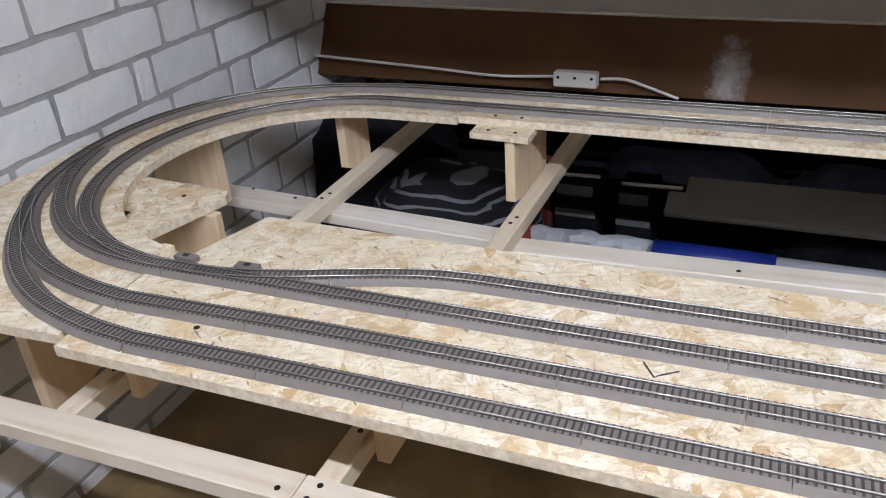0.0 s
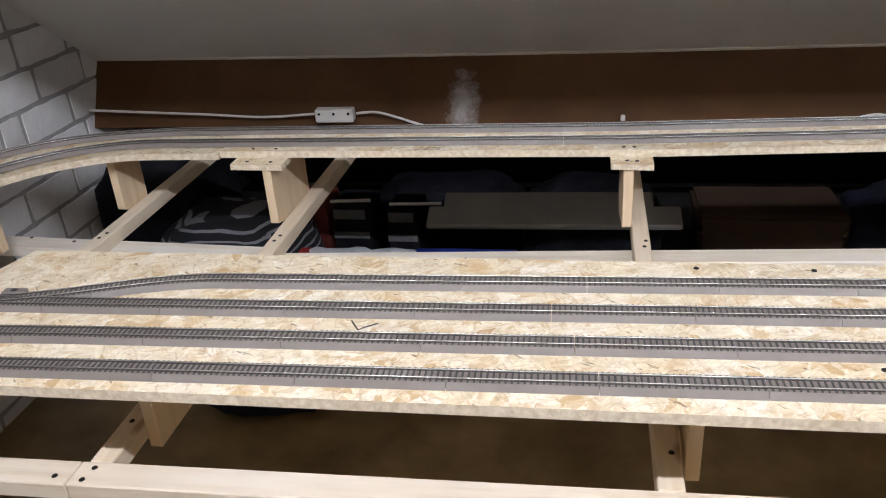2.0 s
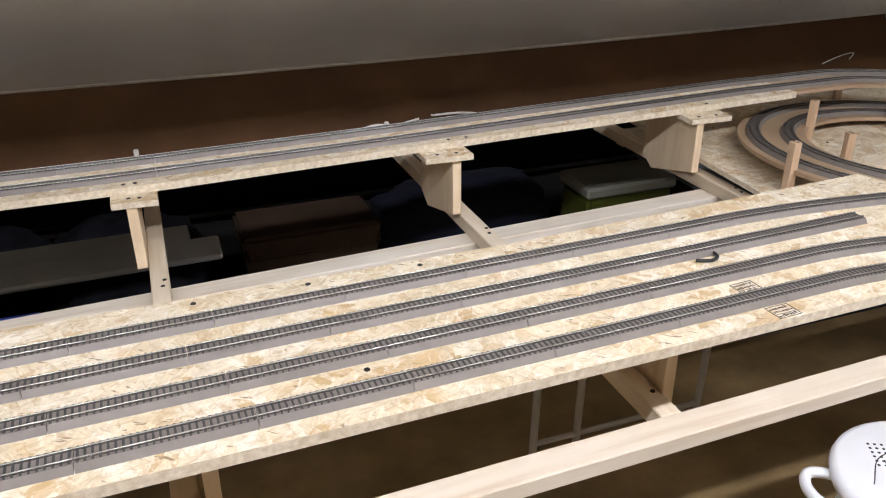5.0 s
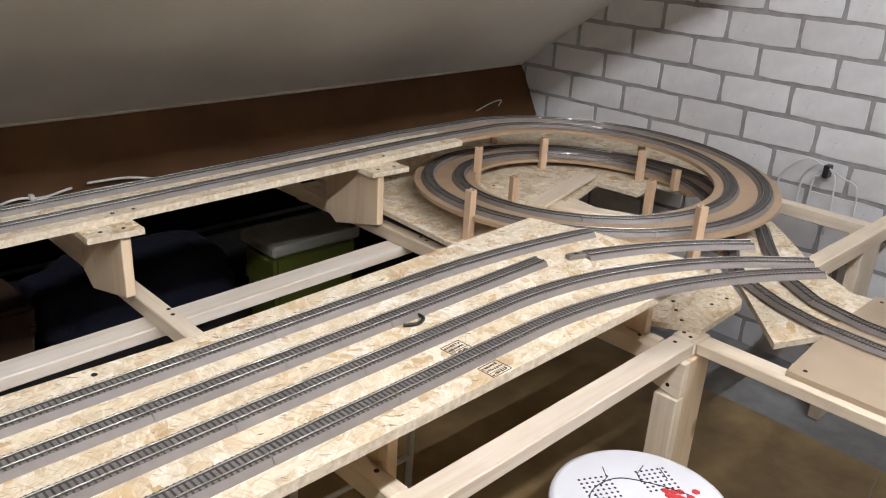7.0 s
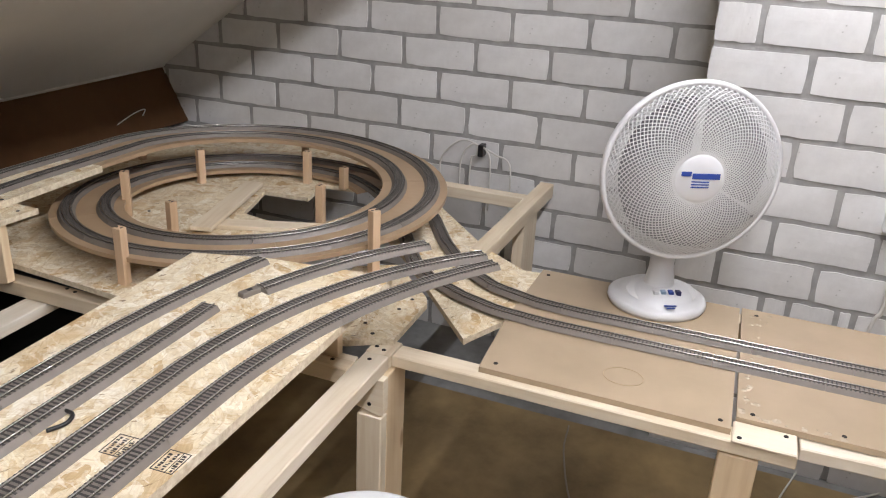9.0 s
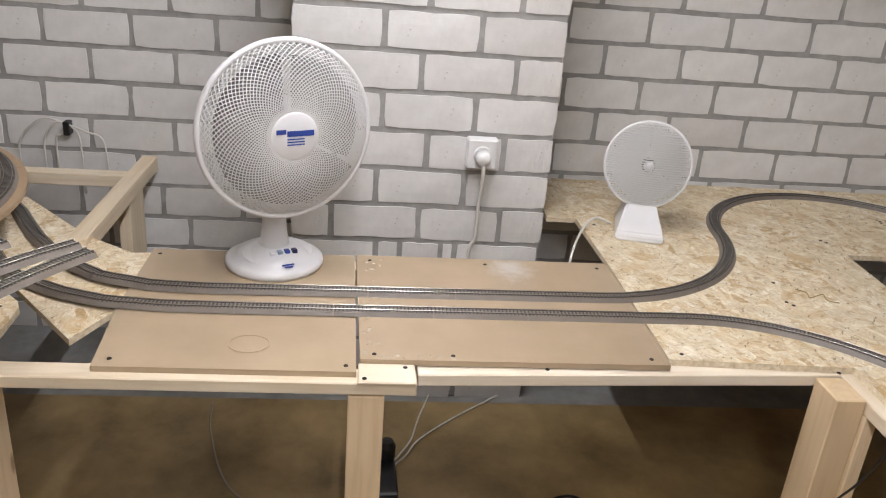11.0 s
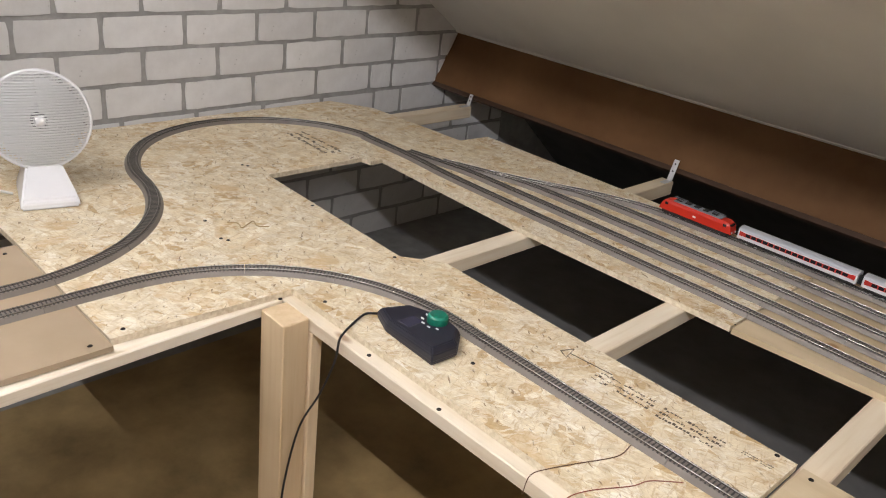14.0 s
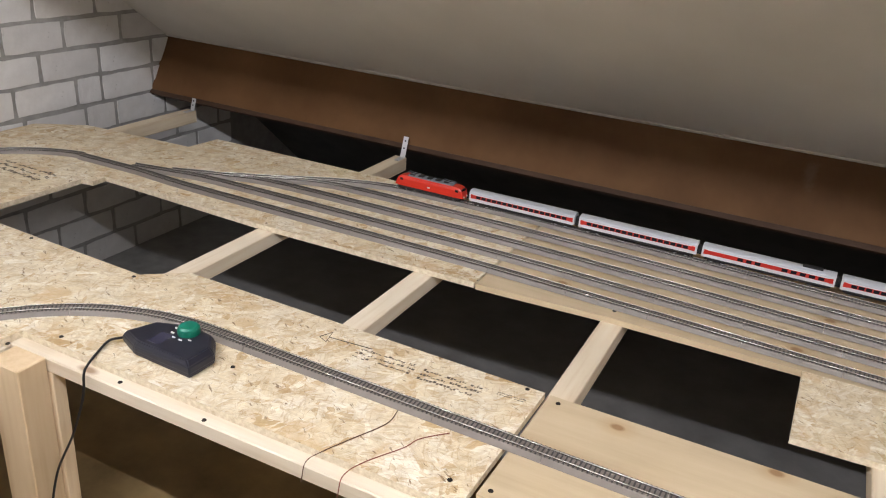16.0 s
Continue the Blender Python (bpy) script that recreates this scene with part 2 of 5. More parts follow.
M_RAIL = mat("nickel_rail", (0.44, 0.425, 0.405), 0.27, 0.92)
M_BRICK = brick_material()
M_MORTAR = speckled("grey_mortar", (0.30, 0.295, 0.285), (0.42, 0.41, 0.40), 30.0, 0.9, 0.6, 0.003, big=4.0)
M_SLOPE = speckled("white_roof_board", (0.80, 0.785, 0.75), (0.845, 0.83, 0.795), 5.0, 0.6, 0.08, 0.001, big=1.3)
# same brown panels on both sides; north colour darkened to hold its shade
M_BROWN_SMEAR_SHADED = stained("brown_hardboard_smeared_shaded", (0.074, 0.034, 0.013), (0.110, 0.053, 0.021), 4.0, 0.65, ((-0.02, 2.03, 0.585, 0.05, 0.3, 0.085, 0.5),))
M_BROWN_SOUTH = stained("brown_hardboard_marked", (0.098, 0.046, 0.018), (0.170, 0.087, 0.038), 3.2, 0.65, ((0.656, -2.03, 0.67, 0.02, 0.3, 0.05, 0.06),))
# shade behind the panels is put into these base colours, deepest north
M_EAVES_SHADE = speckled("dark_eaves_shade", (0.018, 0.016, 0.014), (0.030, 0.027, 0.024), 10.0, 0.9)
M_ROOF_SHADE = speckled("grey_roof_shade", (0.050, 0.047, 0.043), (0.075, 0.070, 0.064), 10.0, 0.9)
M_LIP = speckled("dark_brown_edge", (0.040, 0.018, 0.008), (0.060, 0.028, 0.013), 20.0, 0.6)
# grey floor on the south, dulled for the shade under the eaves
M_DIM_FLOOR = speckled("dimmed_grey_floor", (0.13, 0.127, 0.123), (0.19, 0.186, 0.18), 8.0, 0.9)
for dull in (M_BROWN_SOUTH, M_BROWN_SMEAR_SHADED, M_EAVES_SHADE):
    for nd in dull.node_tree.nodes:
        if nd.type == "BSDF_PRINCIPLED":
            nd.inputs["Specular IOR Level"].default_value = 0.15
M_VINYL = speckled("worn_brown_vinyl", (0.18, 0.118, 0.050), (0.44, 0.31, 0.145), 5.5, 0.5, 0.08, 0.001, detail=8.0, big=1.1)
M_CONCRETE = speckled("bare_concrete", (0.22, 0.22, 0.215), (0.34, 0.34, 0.335), 12.0, 0.85, 0.3, 0.002, big=2.0)
M_WHITE = mat("white_plastic", (0.78, 0.78, 0.79), 0.35)
M_BLACK = mat("black_plastic", (0.012, 0.012, 0.014), 0.4)
M_STEEL = mat("zinc_steel", (0.62, 0.62, 0.63), 0.45, 0.55)
M_SCREW = mat("black_screw", (0.02, 0.018, 0.016), 0.45, 0.6)
M_CABLE = mat("white_cable", (0.66, 0.64, 0.60), 0.5)
M_GREYCABLE = mat("grey_cable", (0.30, 0.26, 0.21), 0.55)


# ---- building helpers ----
def finish(name, bm, material, parent=None, label="", smooth=False):
    me = bpy.data.meshes.new(name)
    bm.to_mesh(me)
    bm.free()
    for f in me.polygons:
        f.use_smooth = smooth
    if isinstance(material, (list, tuple)):
        for x in material:
            me.materials.append(x)
    else:
        me.materials.append(material)
    ob = new(name, me)
    if parent is not None:
        ob.parent = parent
    if label:
        ob["label"] = label
    return ob


def part(name, bm, material, parent, label="", smooth=False):
    return finish(name, bm, material, parent, label, smooth)


def empty(name, at=(0, 0, 0), turn=0.0):
    ob = new(name)
    ob.matrix_basis = pose(*at, 0, 0, turn)
    ob.empty_display_size = 0.05
    return ob


def box(x0, x1, y0, y1, z0, z1, bevel=0.0015, bm=None):
    bm = bm or bmesh.new()
    r = bmesh.ops.create_cube(bm, size=1.0, matrix=Matrix.LocRotScale(((x0 + x1) / 2, (y0 + y1) / 2, (z0 + z1) / 2), None, (abs(x1 - x0), abs(y1 - y0), abs(z1 - z0))))
    if bevel:
        edges = {e for v in r["verts"] for e in v.link_edges}
        bmesh.ops.bevel(bm, geom=list(edges), offset=bevel, segments=1, affect="EDGES")
    return bm


def slab(outline, z0, z1, holes=()):
    """A flat board from its outline, with holes cut through; side faces take the second material."""
    bm = bmesh.new()
    loops = []
    edges = []
    for ring in (outline, *holes):
        vs = [bm.verts.new((x, y, z1)) for x, y in ring]
        es = [bm.edges.new((vs[i], vs[(i + 1) % len(vs)])) for i in range(len(vs))]
        loops.append(vs)
        edges += es
    bmesh.ops.triangle_fill(bm, use_beauty=True, use_dissolve=False, edges=edges)
    bm.normal_update()
    for f in bm.faces:
        if f.normal.z < 0:
            f.normal_flip()
    r = bmesh.ops.extrude_face_region(bm, geom=list(bm.faces))
    for v in r["geom"]:
        if isinstance(v, bmesh.types.BMVert):
            v.co.z = z0
    bmesh.ops.recalc_face_normals(bm, faces=list(bm.faces))
    bm.normal_update()
    for f in bm.faces:
        f.material_index = 1 if abs(f.normal.z) < 0.5 else 0
    return bm


def tube(points, radius, sides=8, bm=None):
    """A round cable or wire through points."""
    bm = bm or bmesh.new()
    pts = [Vector(p) for p in points]
    rings = []
    for i, p in enumerate(pts):
        d = (pts[min(i + 1, len(pts) - 1)] - pts[max(i - 1, 0)]).normalized()
        a = d.orthogonal().normalized() if not rings else (prev - d * prev.dot(d)).normalized()
        prev = a
        b = d.cross(a)
        rings.append([bm.verts.new(p + radius * (math.cos(t) * a + math.sin(t) * b)) for t in [2 * math.pi * k / sides for k in range(sides)]])
    for r, s in zip(rings, rings[1:]):
        for k in range(sides):
            bm.faces.new((r[k], r[(k + 1) % sides], s[(k + 1) % sides], s[k]))
    bm.faces.new(rings[0][::-1])
    bm.faces.new(rings[-1])
    return bm


def spline(points, n=10):
    """Smooth points through a few given ones."""
    p = [Vector(q) for q in points]
    p = [2 * p[0] - p[1], *p, 2 * p[-1] - p[-2]]
    out = []
    for i in range(1, len(p) - 2):
        for k in range(n):
            t = k / n
            out.append(0.5 * (2 * p[i] + (p[i + 1] - p[i - 1]) * t + (2 * p[i - 1] - 5 * p[i] + 4 * p[i + 1] - p[i + 2]) * t * t + (3 * p[i] - 3 * p[i + 1] + p[i + 2] - p[i - 1]) * t ** 3))
    return out + [p[-2]]


def turned(profile, segments=32, bm=None, at=(0, 0, 0)):
    """A body turned about z from (radius, height) pairs."""
    bm = bm or bmesh.new()
    rings = []
    for r, z in profile:
        if r < 1e-6:
            rings.append([bm.verts.new((at[0], at[1], at[2] + z))])
        else:
            rings.append([bm.verts.new((at[0] + r * math.cos(2 * math.pi * k / segments), at[1] + r * math.sin(2 * math.pi * k / segments), at[2] + z)) for k in range(segments)])
    for a, b in zip(rings, rings[1:]):
        for k in range(segments):
            l = (k + 1) % segments
            if len(a) == 1 and len(b) > 1:
                bm.faces.new((a[0], b[l], b[k]))
            elif len(b) == 1 and len(a) > 1:
                bm.faces.new((a[k], a[l], b[0]))
            elif len(a) > 1:
                bm.faces.new((a[k], a[l], b[l], b[k]))
    bmesh.ops.recalc_face_normals(bm, faces=list(bm.faces))
    return bm


# ---- the attic: gables, roof slopes, floor ----
X1, X2 = -1.08, 2.765        # inner faces of the two gables
EAVE_Y, EAVE_Z, PITCH = 2.095, 0.715, 0.70
RIDGE_Z = EAVE_Z + EAVE_Y * PITCH
CH_X, CH_Y0, CH_Y1 = 2.437, -0.283, 0.328   # chimney breast


def gable(x0, x1):
    bm = bmesh.new()
    ring = [(-2.95, -0.05), (2.95, -0.05), (2.95, 0.25), (0.0, RIDGE_Z + 0.3), (-2.95, 0.25)]
    a = [bm.verts.new((x0, y, z)) for y, z in ring]
    b = [bm.verts.new((x1, y, z)) for y, z in ring]
    bm.faces.new(a)
    bm.faces.new(b[::-1])
    for i in range(len(ring)):
        j = (i + 1) % len(ring)
        bm.faces.new((a[j], a[i], b[i], b[j]))
    bmesh.ops.recalc_face_normals(bm, faces=list(bm.faces))
    return bm


wall_east = tagged(finish("wall_east", gable(X2 + 0.004, X2 + 0.12), M_MORTAR), "white-painted brick gable wall with grey mortar joints", "wall", kind="structure")
wall_west = tagged(finish("wall_west", gable(X1 - 0.12, X1 - 0.004), M_MORTAR), "white-painted brick gable wall with grey mortar joints", "wall", kind="structure")
chimney = tagged(finish("chimney_breast", box(CH_X + 0.004, X2 + 0.002, CH_Y0 + 0.004, CH_Y1 - 0.004, 0, RIDGE_Z - 0.15, 0), M_MORTAR), "white-painted brick chimney breast standing out of the gable", "chimney breast", kind="structure")


def sag(s, x):
    """The long boards hang through a little between the gables."""
    u = min(1.0, max(0.0, (x + 1.15) / (X2 + 1.15)))
    return -(0.017 if s > 0 else 0.004) * 4 * u * (1 - u)


def long_board(s, prof, weight):
    """A long board through the attic with a closed (y, z) profile; weight says which corners follow the sag."""
    bm = bmesh.new()
    rows = []
    for k in range(25):
        x = X1 - 0.05 + (X2 - X1 + 0.1) * k / 24
        rows.append([bm.verts.new((x, y, z + w * sag(s, x))) for (y, z), w in zip(prof, weight)])
    for p, q in zip(rows, rows[1:]):
        for i in range(4):
            j = (i + 1) % 4
            bm.faces.new((p[i], p[j], q[j], q[i]))
    bm.faces.new(rows[0])
    bm.faces.new(rows[-1][::-1])
    bmesh.ops.recalc_face_normals(bm, faces=list(bm.faces))
    return bm


def slope_board(s):
    t = 0.03
    return long_board(s, [(s * EAVE_Y, EAVE_Z), (0, RIDGE_Z), (0, RIDGE_Z + t), (s * (EAVE_Y + 0.01), EAVE_Z + t)], (1, 0, 0, 1))


def strip_board(s, p0, p1, t, weight=(1, 0, 0, 1)):
    """A long board between two (y, z) edges, t thick outwards."""
    d = Vector((0, p1[0] - p0[0], p1[1] - p0[1])).normalized()
    nrm = Vector((0, d.z, -d.y)) * t
    if nrm.y < 0:
        nrm = -nrm
    prof = [(p0[0], p0[1]), (p1[0], p1[1]), (p1[0] + nrm.y, p1[1] + nrm.z), (p0[0] + nrm.y, p0[1] + nrm.z)]
    return long_board(s, [(s * y, z) for y, z in prof], weight)


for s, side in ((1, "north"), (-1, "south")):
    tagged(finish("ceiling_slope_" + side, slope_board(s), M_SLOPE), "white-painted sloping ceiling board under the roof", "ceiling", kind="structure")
    tagged(finish("fascia_" + side, strip_board(s, (EAVE_Y + 0.004, EAVE_Z + 0.012), (2.0, 0.545), 0.012), M_BROWN_SMEAR_SHADED if s > 0 else M_BROWN_SOUTH), "dark brown hardboard panel below the ceiling slope", "panel", kind="structure")
    tagged(finish("roof_underside_" + side, strip_board(s, (2.10, 0.72), (2.93, 0.02), 0.02), M_EAVES_SHADE if s > 0 else M_ROOF_SHADE), "underside of the roof behind the brown panel, coloured dark for shade", "roof", kind="structure")
    tagged(finish("trim_" + side, strip_board(s, (EAVE_Y - 0.001, EAVE_Z - 0.002), (EAVE_Y - 0.012, EAVE_Z + 0.0060), 0.003, (1, 1, 1, 1)), M_SLOPE), "narrow white edge strip along the ceiling slope", "trim", kind="structure")

tagged(finish("trim_lip", strip_board(-1, (2.0005, 0.5445), (1.990, 0.534), 0.012, (0, 0, 0, 0)), M_LIP), "dark brown bottom edge strip of the panel", "trim", kind="structure")
tagged(finish("floor", box(X1 - 0.1, X2 + 0.1, -2.95, 2.95, -0.08, -0.004, 0), M_CONCRETE), "bare grey concrete floor at the gable", "floor", kind="structure")
for s, side in ((1, "north"), (-1, "south")):
    tagged(finish("floor_eaves_" + side, box(X1 - 0.05, CH_X - 0.03, min(s * 1.502, s * 2.9), max(s * 1.502, s * 2.9), -0.004, -0.001, 0), M_EAVES_SHADE if s > 0 else M_DIM_FLOOR), "floor strip under the eaves, coloured darker for the shade there", "floor", kind="structure")
tagged(finish("floor_covering", box(X1 - 0.05, CH_X - 0.03, -1.45, 1.5, -0.004, 0.0, 0), M_VINYL), "worn brown vinyl floor covering", "floor covering", kind="structure")


# ---- the lamp over the gangway ----
lamp = empty("ceiling_light", TUBE)
tagged(lamp, "white tube lamp in a trough shade hung over the gangway", "lamp")


def trough(x0, x1):
    """A stretch of the shade: two sides and a top."""
    bm = bmesh.new()
    box(x0, x1, 0.098, 0.102, -0.0616, 0.03, 0, bm)
    box(x0, x1, -0.102, -0.098, -0.0544, 0.03, 0, bm)
    box(x0, x1, -0.102, 0.102, 0.03, 0.034, 0, bm)
    return bm


# unseen shade: milky middle added to brighten the slopes, opaque ends to dim theirs
M_TROUGH = mat("grey_lamp_trough", (0.30, 0.30, 0.30), 0.6)
M_SHADE = mat("milky_lamp_shade", (0.30, 0.30, 0.30), 0.6)
glow_through = Nodes(M_SHADE)
thin = glow_through.add("ShaderNodeBsdfTranslucent", Color=(0.62, 0.61, 0.58, 1))
both = glow_through.add("ShaderNodeMixShader", Fac=0.33)
glow_through.link(glow_through.b.outputs[0], both.inputs[1])
glow_through.link(thin.outputs[0], both.inputs[2])
glow_through.link(both.outputs[0], glow_through.t.nodes["Material Output"].inputs["Surface"])
part("shade", trough(-0.88, 0.80), M_SHADE, lamp, "milky middle of the unseen shade, added to light the slopes")
for x0, x1 in ((-1.58, -0.8802), (0.8002, 1.58)):
    part("end_shade", trough(x0, x1), M_TROUGH, lamp, "opaque grey end of the unseen shade, added to hold back light")
for s in (1, -1):
    part("hanger", box(s * 0.4 - 0.004, s * 0.4 + 0.004, -0.004, 0.004, 0.034, RIDGE_Z - PITCH * TUBE[1] - TUBE[2] + 0.006, 0), M_STEEL, lamp)
M_GLOW = glowing("tube_glow", (0.945, 0.955, 1.0), 950.0)
for c in (-0.77, 0.77):
    part("tube", tube([(c - 0.72 + 0.144 * k, 0, 0.0) for k in range(11)], 0.0025, 8), M_GLOW, lamp)
    for s in (1, -1):
        part("tube_cap", box(c + s * 0.735 - 0.013, c + s * 0.735 + 0.013, -0.015, 0.015, -0.016, 0.03, 0.002), M_WHITE, lamp)


# ---- screws ----
def screw_mesh():
    bm = turned([(0.0, 0.0006), (0.0018, 0.0008), (0.0036, 0.0009), (0.0040, 0.0), (0.0, 0.0)], 10)
    me = bpy.data.meshes.new("screw")
    bm.to_mesh(me)
    bm.free()
    me.materials.append(M_SCREW)
    return me


SCREW = screw_mesh()


def screws(parent, places, z):
    for x, y in places:
        ob = new("screw", SCREW)
        ob.parent = parent
        ob.location = (x, y, z)


# ---- frame of rails, cross beams and legs ----
def beam(name, x0, x1, y0, y1, z0, z1, label, group="", material=None, bolts=()):
    sizes = (x1 - x0, y1 - y0, z1 - z0)
    axis = sizes.index(max(sizes))
    m = material or (M_PINE_X, M_PINE_Y, M_PINE_Z)[axis]
    cx, cy = (x0 + x1) / 2, (y0 + y1) / 2
    ob = finish(name, box(x0 - cx, x1 - cx, y0 - cy, y1 - cy, z0, z1, 0.002), m)
    ob.location = (cx, cy, 0)
    tagged(ob, label, "timber beam" if name != "frame_post" else "post", group)
    screws(ob, [(x - cx, y - cy) for x, y in bolts], z1)
    return ob


ZR = 0.51


def slant_beam(name, a, b, w, z0, z1, label, group, bolts=()):
    """A straight timber between two points of its middle line."""
    ln = math.hypot(b[0] - a[0], b[1] - a[1])
    ob = finish(name, box(-ln / 2, ln / 2, -w / 2, w / 2, z0, z1, 0.002), M_PALEPINE)
    ob.matrix_basis = pose((a[0] + b[0]) / 2, (a[1] + b[1]) / 2, 0, 0, 0, math.degrees(math.atan2(b[1] - a[1], b[0] - a[0])))
    tagged(ob, label, "timber beam", group)
    screws(ob, bolts, z1)
    return ob


for (xa, xb), spots in (((-1.075, -0.3365), ((-0.2275, -0.016), (-0.1275, -0.016), (0.3485, -0.008))), ((-0.3355, 1.690), ((-0.990, 0.010), (-0.995, -0.012), (-0.285, 0.002), (-0.260, 0.002), (0.99, 0.004)))):
    slant_beam("front_rail", (xa, 0.676 + 0.0227 * (xa + 1.13)), (xb, 0.676 + 0.0227 * (xb + 1.13)), 0.044, ZR - 0.026, ZR, "planed pale pine rail along the front of the layout frame", "frame rails", spots)
for (xa, ya), (xb, yb), spots in (((-1.075, 1.4151), (-0.318, 1.375), ((0.185, 0.022), (0.30, 0.012))), ((-0.317, 1.350), (1.66, 1.458), ((0.75, 0.004), (-0.2, -0.006)))):
    ln = math.hypot(xb - xa, yb - ya)
    rail = finish("back_rail", box(-ln / 2, ln / 2, -0.027, 0.027, ZR - 0.056, ZR - 0.0325, 0.002), M_WHITEPINE)
    rail.matrix_basis = pose((xa + xb) / 2, (ya + yb) / 2, 0, 0, 0, math.degrees(math.atan2(yb - ya, xb - xa)))
    tagged(rail, "whitish planed pine rail under the cross beams", "timber beam", "frame rails")
    screws(rail, [(x - 0.4, y) for x, y in spots], ZR - 0.0325)
CROSS = (-0.705, -0.318, 0.405, 1.025, 1.635)

for cx in CROSS:
    xa, xb = (cx - 0.010, cx + 0.022) if cx < 0 else (cx - 0.016, cx + 0.016)
    beam("cross_beam", xa, xb, 0.6985 + 0.0227 * (cx + 1.13), 1.98, ZR - 0.032, ZR - 0.001, "narrow pine cross beam of the layout frame", "cross beams", bolts=((cx + 0.004, 1.368), (cx + 0.008, 1.392), (cx + 0.005, 0.80)))

# ---- boards ----
def board(name, outline, z0, z1, label, category, holes=(), materials=None, bolts=()):
    ob = finish(name, slab(outline, z0, z1, holes), materials or (M_OSB, M_OSB_EDGE))
    tagged(ob, label, category)
    screws(ob, bolts, z1)
    return ob


ZA = 0.66       # top of the upper boards
ZB = 0.522      # top of the lower boards
board("station_board", [(-0.615, 0.667), (0.5, 0.684), (1.45, 0.703), (1.69, 0.715), (1.66, 0.94), (1.62, 1.062), (0.9, 1.018), (-0.56, 1.016), (-0.60, 0.88), (-0.628, 0.876)],
      ZA - 0.014, ZA, "OSB board with four parallel tracks raised over the frame", "layout board", bolts=((-0.62, 0.77), (0.45, 1.0), (0.6, 1.0), (-0.478, 0.748), (0.615, 0.822), (0.62, 0.775), (0.76, 1.0)))


def arc(cx, cy, r, a0, a1, n=24):
    return [(cx + r * math.cos(radians(a0 + (a1 - a0) * i / n)), cy + r * math.sin(radians(a0 + (a1 - a0) * i / n))) for i in range(n + 1)]


LOOP = (-0.60, 1.183)
board("loop_board", [(-0.630, 0.687), (-0.630, 0.880), (-0.602, 0.882)] + arc(LOOP[0], LOOP[1], 0.285, 262, 90, 30) + [(-0.45, 1.47), (-0.45, 1.622), (-0.62, 1.622), (-0.755, 1.598), (-0.882, 1.545), (-0.975, 1.455), (-1.036, 1.345), (-1.056, 1.24), (-1.074, 1.17), (-1.074, 0.669), (-0.9, 0.672)],
      ZA - 0.016, ZA - 0.002, "OSB board with a round cut-out carrying the track loop", "layout board")
board("back_board", [(-0.448, 1.475), (0.45, 1.474), (1.93, 1.558), (1.93, 1.709), (1.80, 1.706), (0.9, 1.650), (0.35, 1.627), (-0.448, 1.622)],
      ZA - 0.014, ZA, "long narrow OSB board carrying two tracks along the eaves", "layout board", bolts=((-0.38, 1.49), (-0.33, 1.49), (0.37, 1.49), (0.39, 1.49), (1.0, 1.52), (1.04, 1.522), (1.66, 1.552)))

# lower boards
board("hardboard_sheet", [(1.712, 0.158), (2.165, 0.172), (2.165, 0.578), (1.905, 0.578), (1.712, 0.562)], ZB - 0.012, ZB - 0.002, "tan hardboard sheet under the two tracks at the gable", "hardboard sheet",
      materials=(M_MDF, M_MDF), bolts=((1.735, 0.54), (1.73, 0.175), (2.14, 0.56)))
board("hardboard_sheet", [(1.752, -0.368), (2.168, -0.368), (2.165, 0.168), (1.748, 0.153)], ZB - 0.010, ZB, "tan hardboard sheet with worn glue marks at its edge", "hardboard sheet",
      materials=(M_MDF_WORN, M_MDF), bolts=((1.77, -0.34), (1.765, 0.0), (1.765, 0.13), (2.14, 0.14), (2.14, -0.1), (2.14, -0.34)))
board("corner_board", [(1.758, -0.699), (1.772, -0.372), (2.168, -0.372), (2.44, -0.364), (2.44, -0.292), (2.755, -0.292), (2.755, -1.52), (2.63, -1.605), (2.26, -1.63), (2.25, -1.74), (1.74, -1.746), (1.46, -1.746), (1.208, -1.746), (1.208, -1.302),
       (1.752, -1.292), (2.238, -1.312), (2.235, -1.27), (2.268, -1.265), (2.27, -0.975), (1.76, -0.957), (1.69, -1.018), (0.947, -1.006), (0.953, -0.699), (1.3, -0.699)], ZB - 0.012, ZB, "large OSB corner board with a rectangular cut-out", "layout board", 
      bolts=((1.79, -0.40), (1.74, -0.66), (1.69, -0.72), (0.975, -1.0), (0.985, -0.74), (1.4, -0.80), (1.762, -0.945), (2.4, -0.40), (2.357, -0.957), (2.345, -0.965), (2.10, -0.714), (2.008, -0.698), (1.994, -0.706), (2.06, -0.957)))
board("plywood_sheet", [(-0.6, -0.735), (0.944, -0.735), (0.938, -1.006), (-0.6, -1.0)], ZB - 0.012, ZB - 0.001, "smooth pale plywood sheet with knots", "plywood sheet", materials=(M_PLY, M_PLY), bolts=((0.92, -0.99), (0.93, -0.75)))
board("yard_board", [(1.204, -1.302), (1.204, -1.745), (-0.7, -1.745), (-0.7, -1.335), (0.94, -1.318)], ZB - 0.014, ZB - 0.002, "smooth pale plywood board of the storage yard tracks", "layout board", materials=(M_PLY, M_PLY), bolts=((1.21, -1.32), (0.93, -1.35), (0.6, -1.36), (1.1, -1.72)))
board("patch_board", [(0.586, -1.331), (0.588, -1.102), (0.44, -1.108), (0.44, -1.331)], ZB - 0.014, ZB - 0.0025, "small OSB patch board beside the storage yard", "layout board")

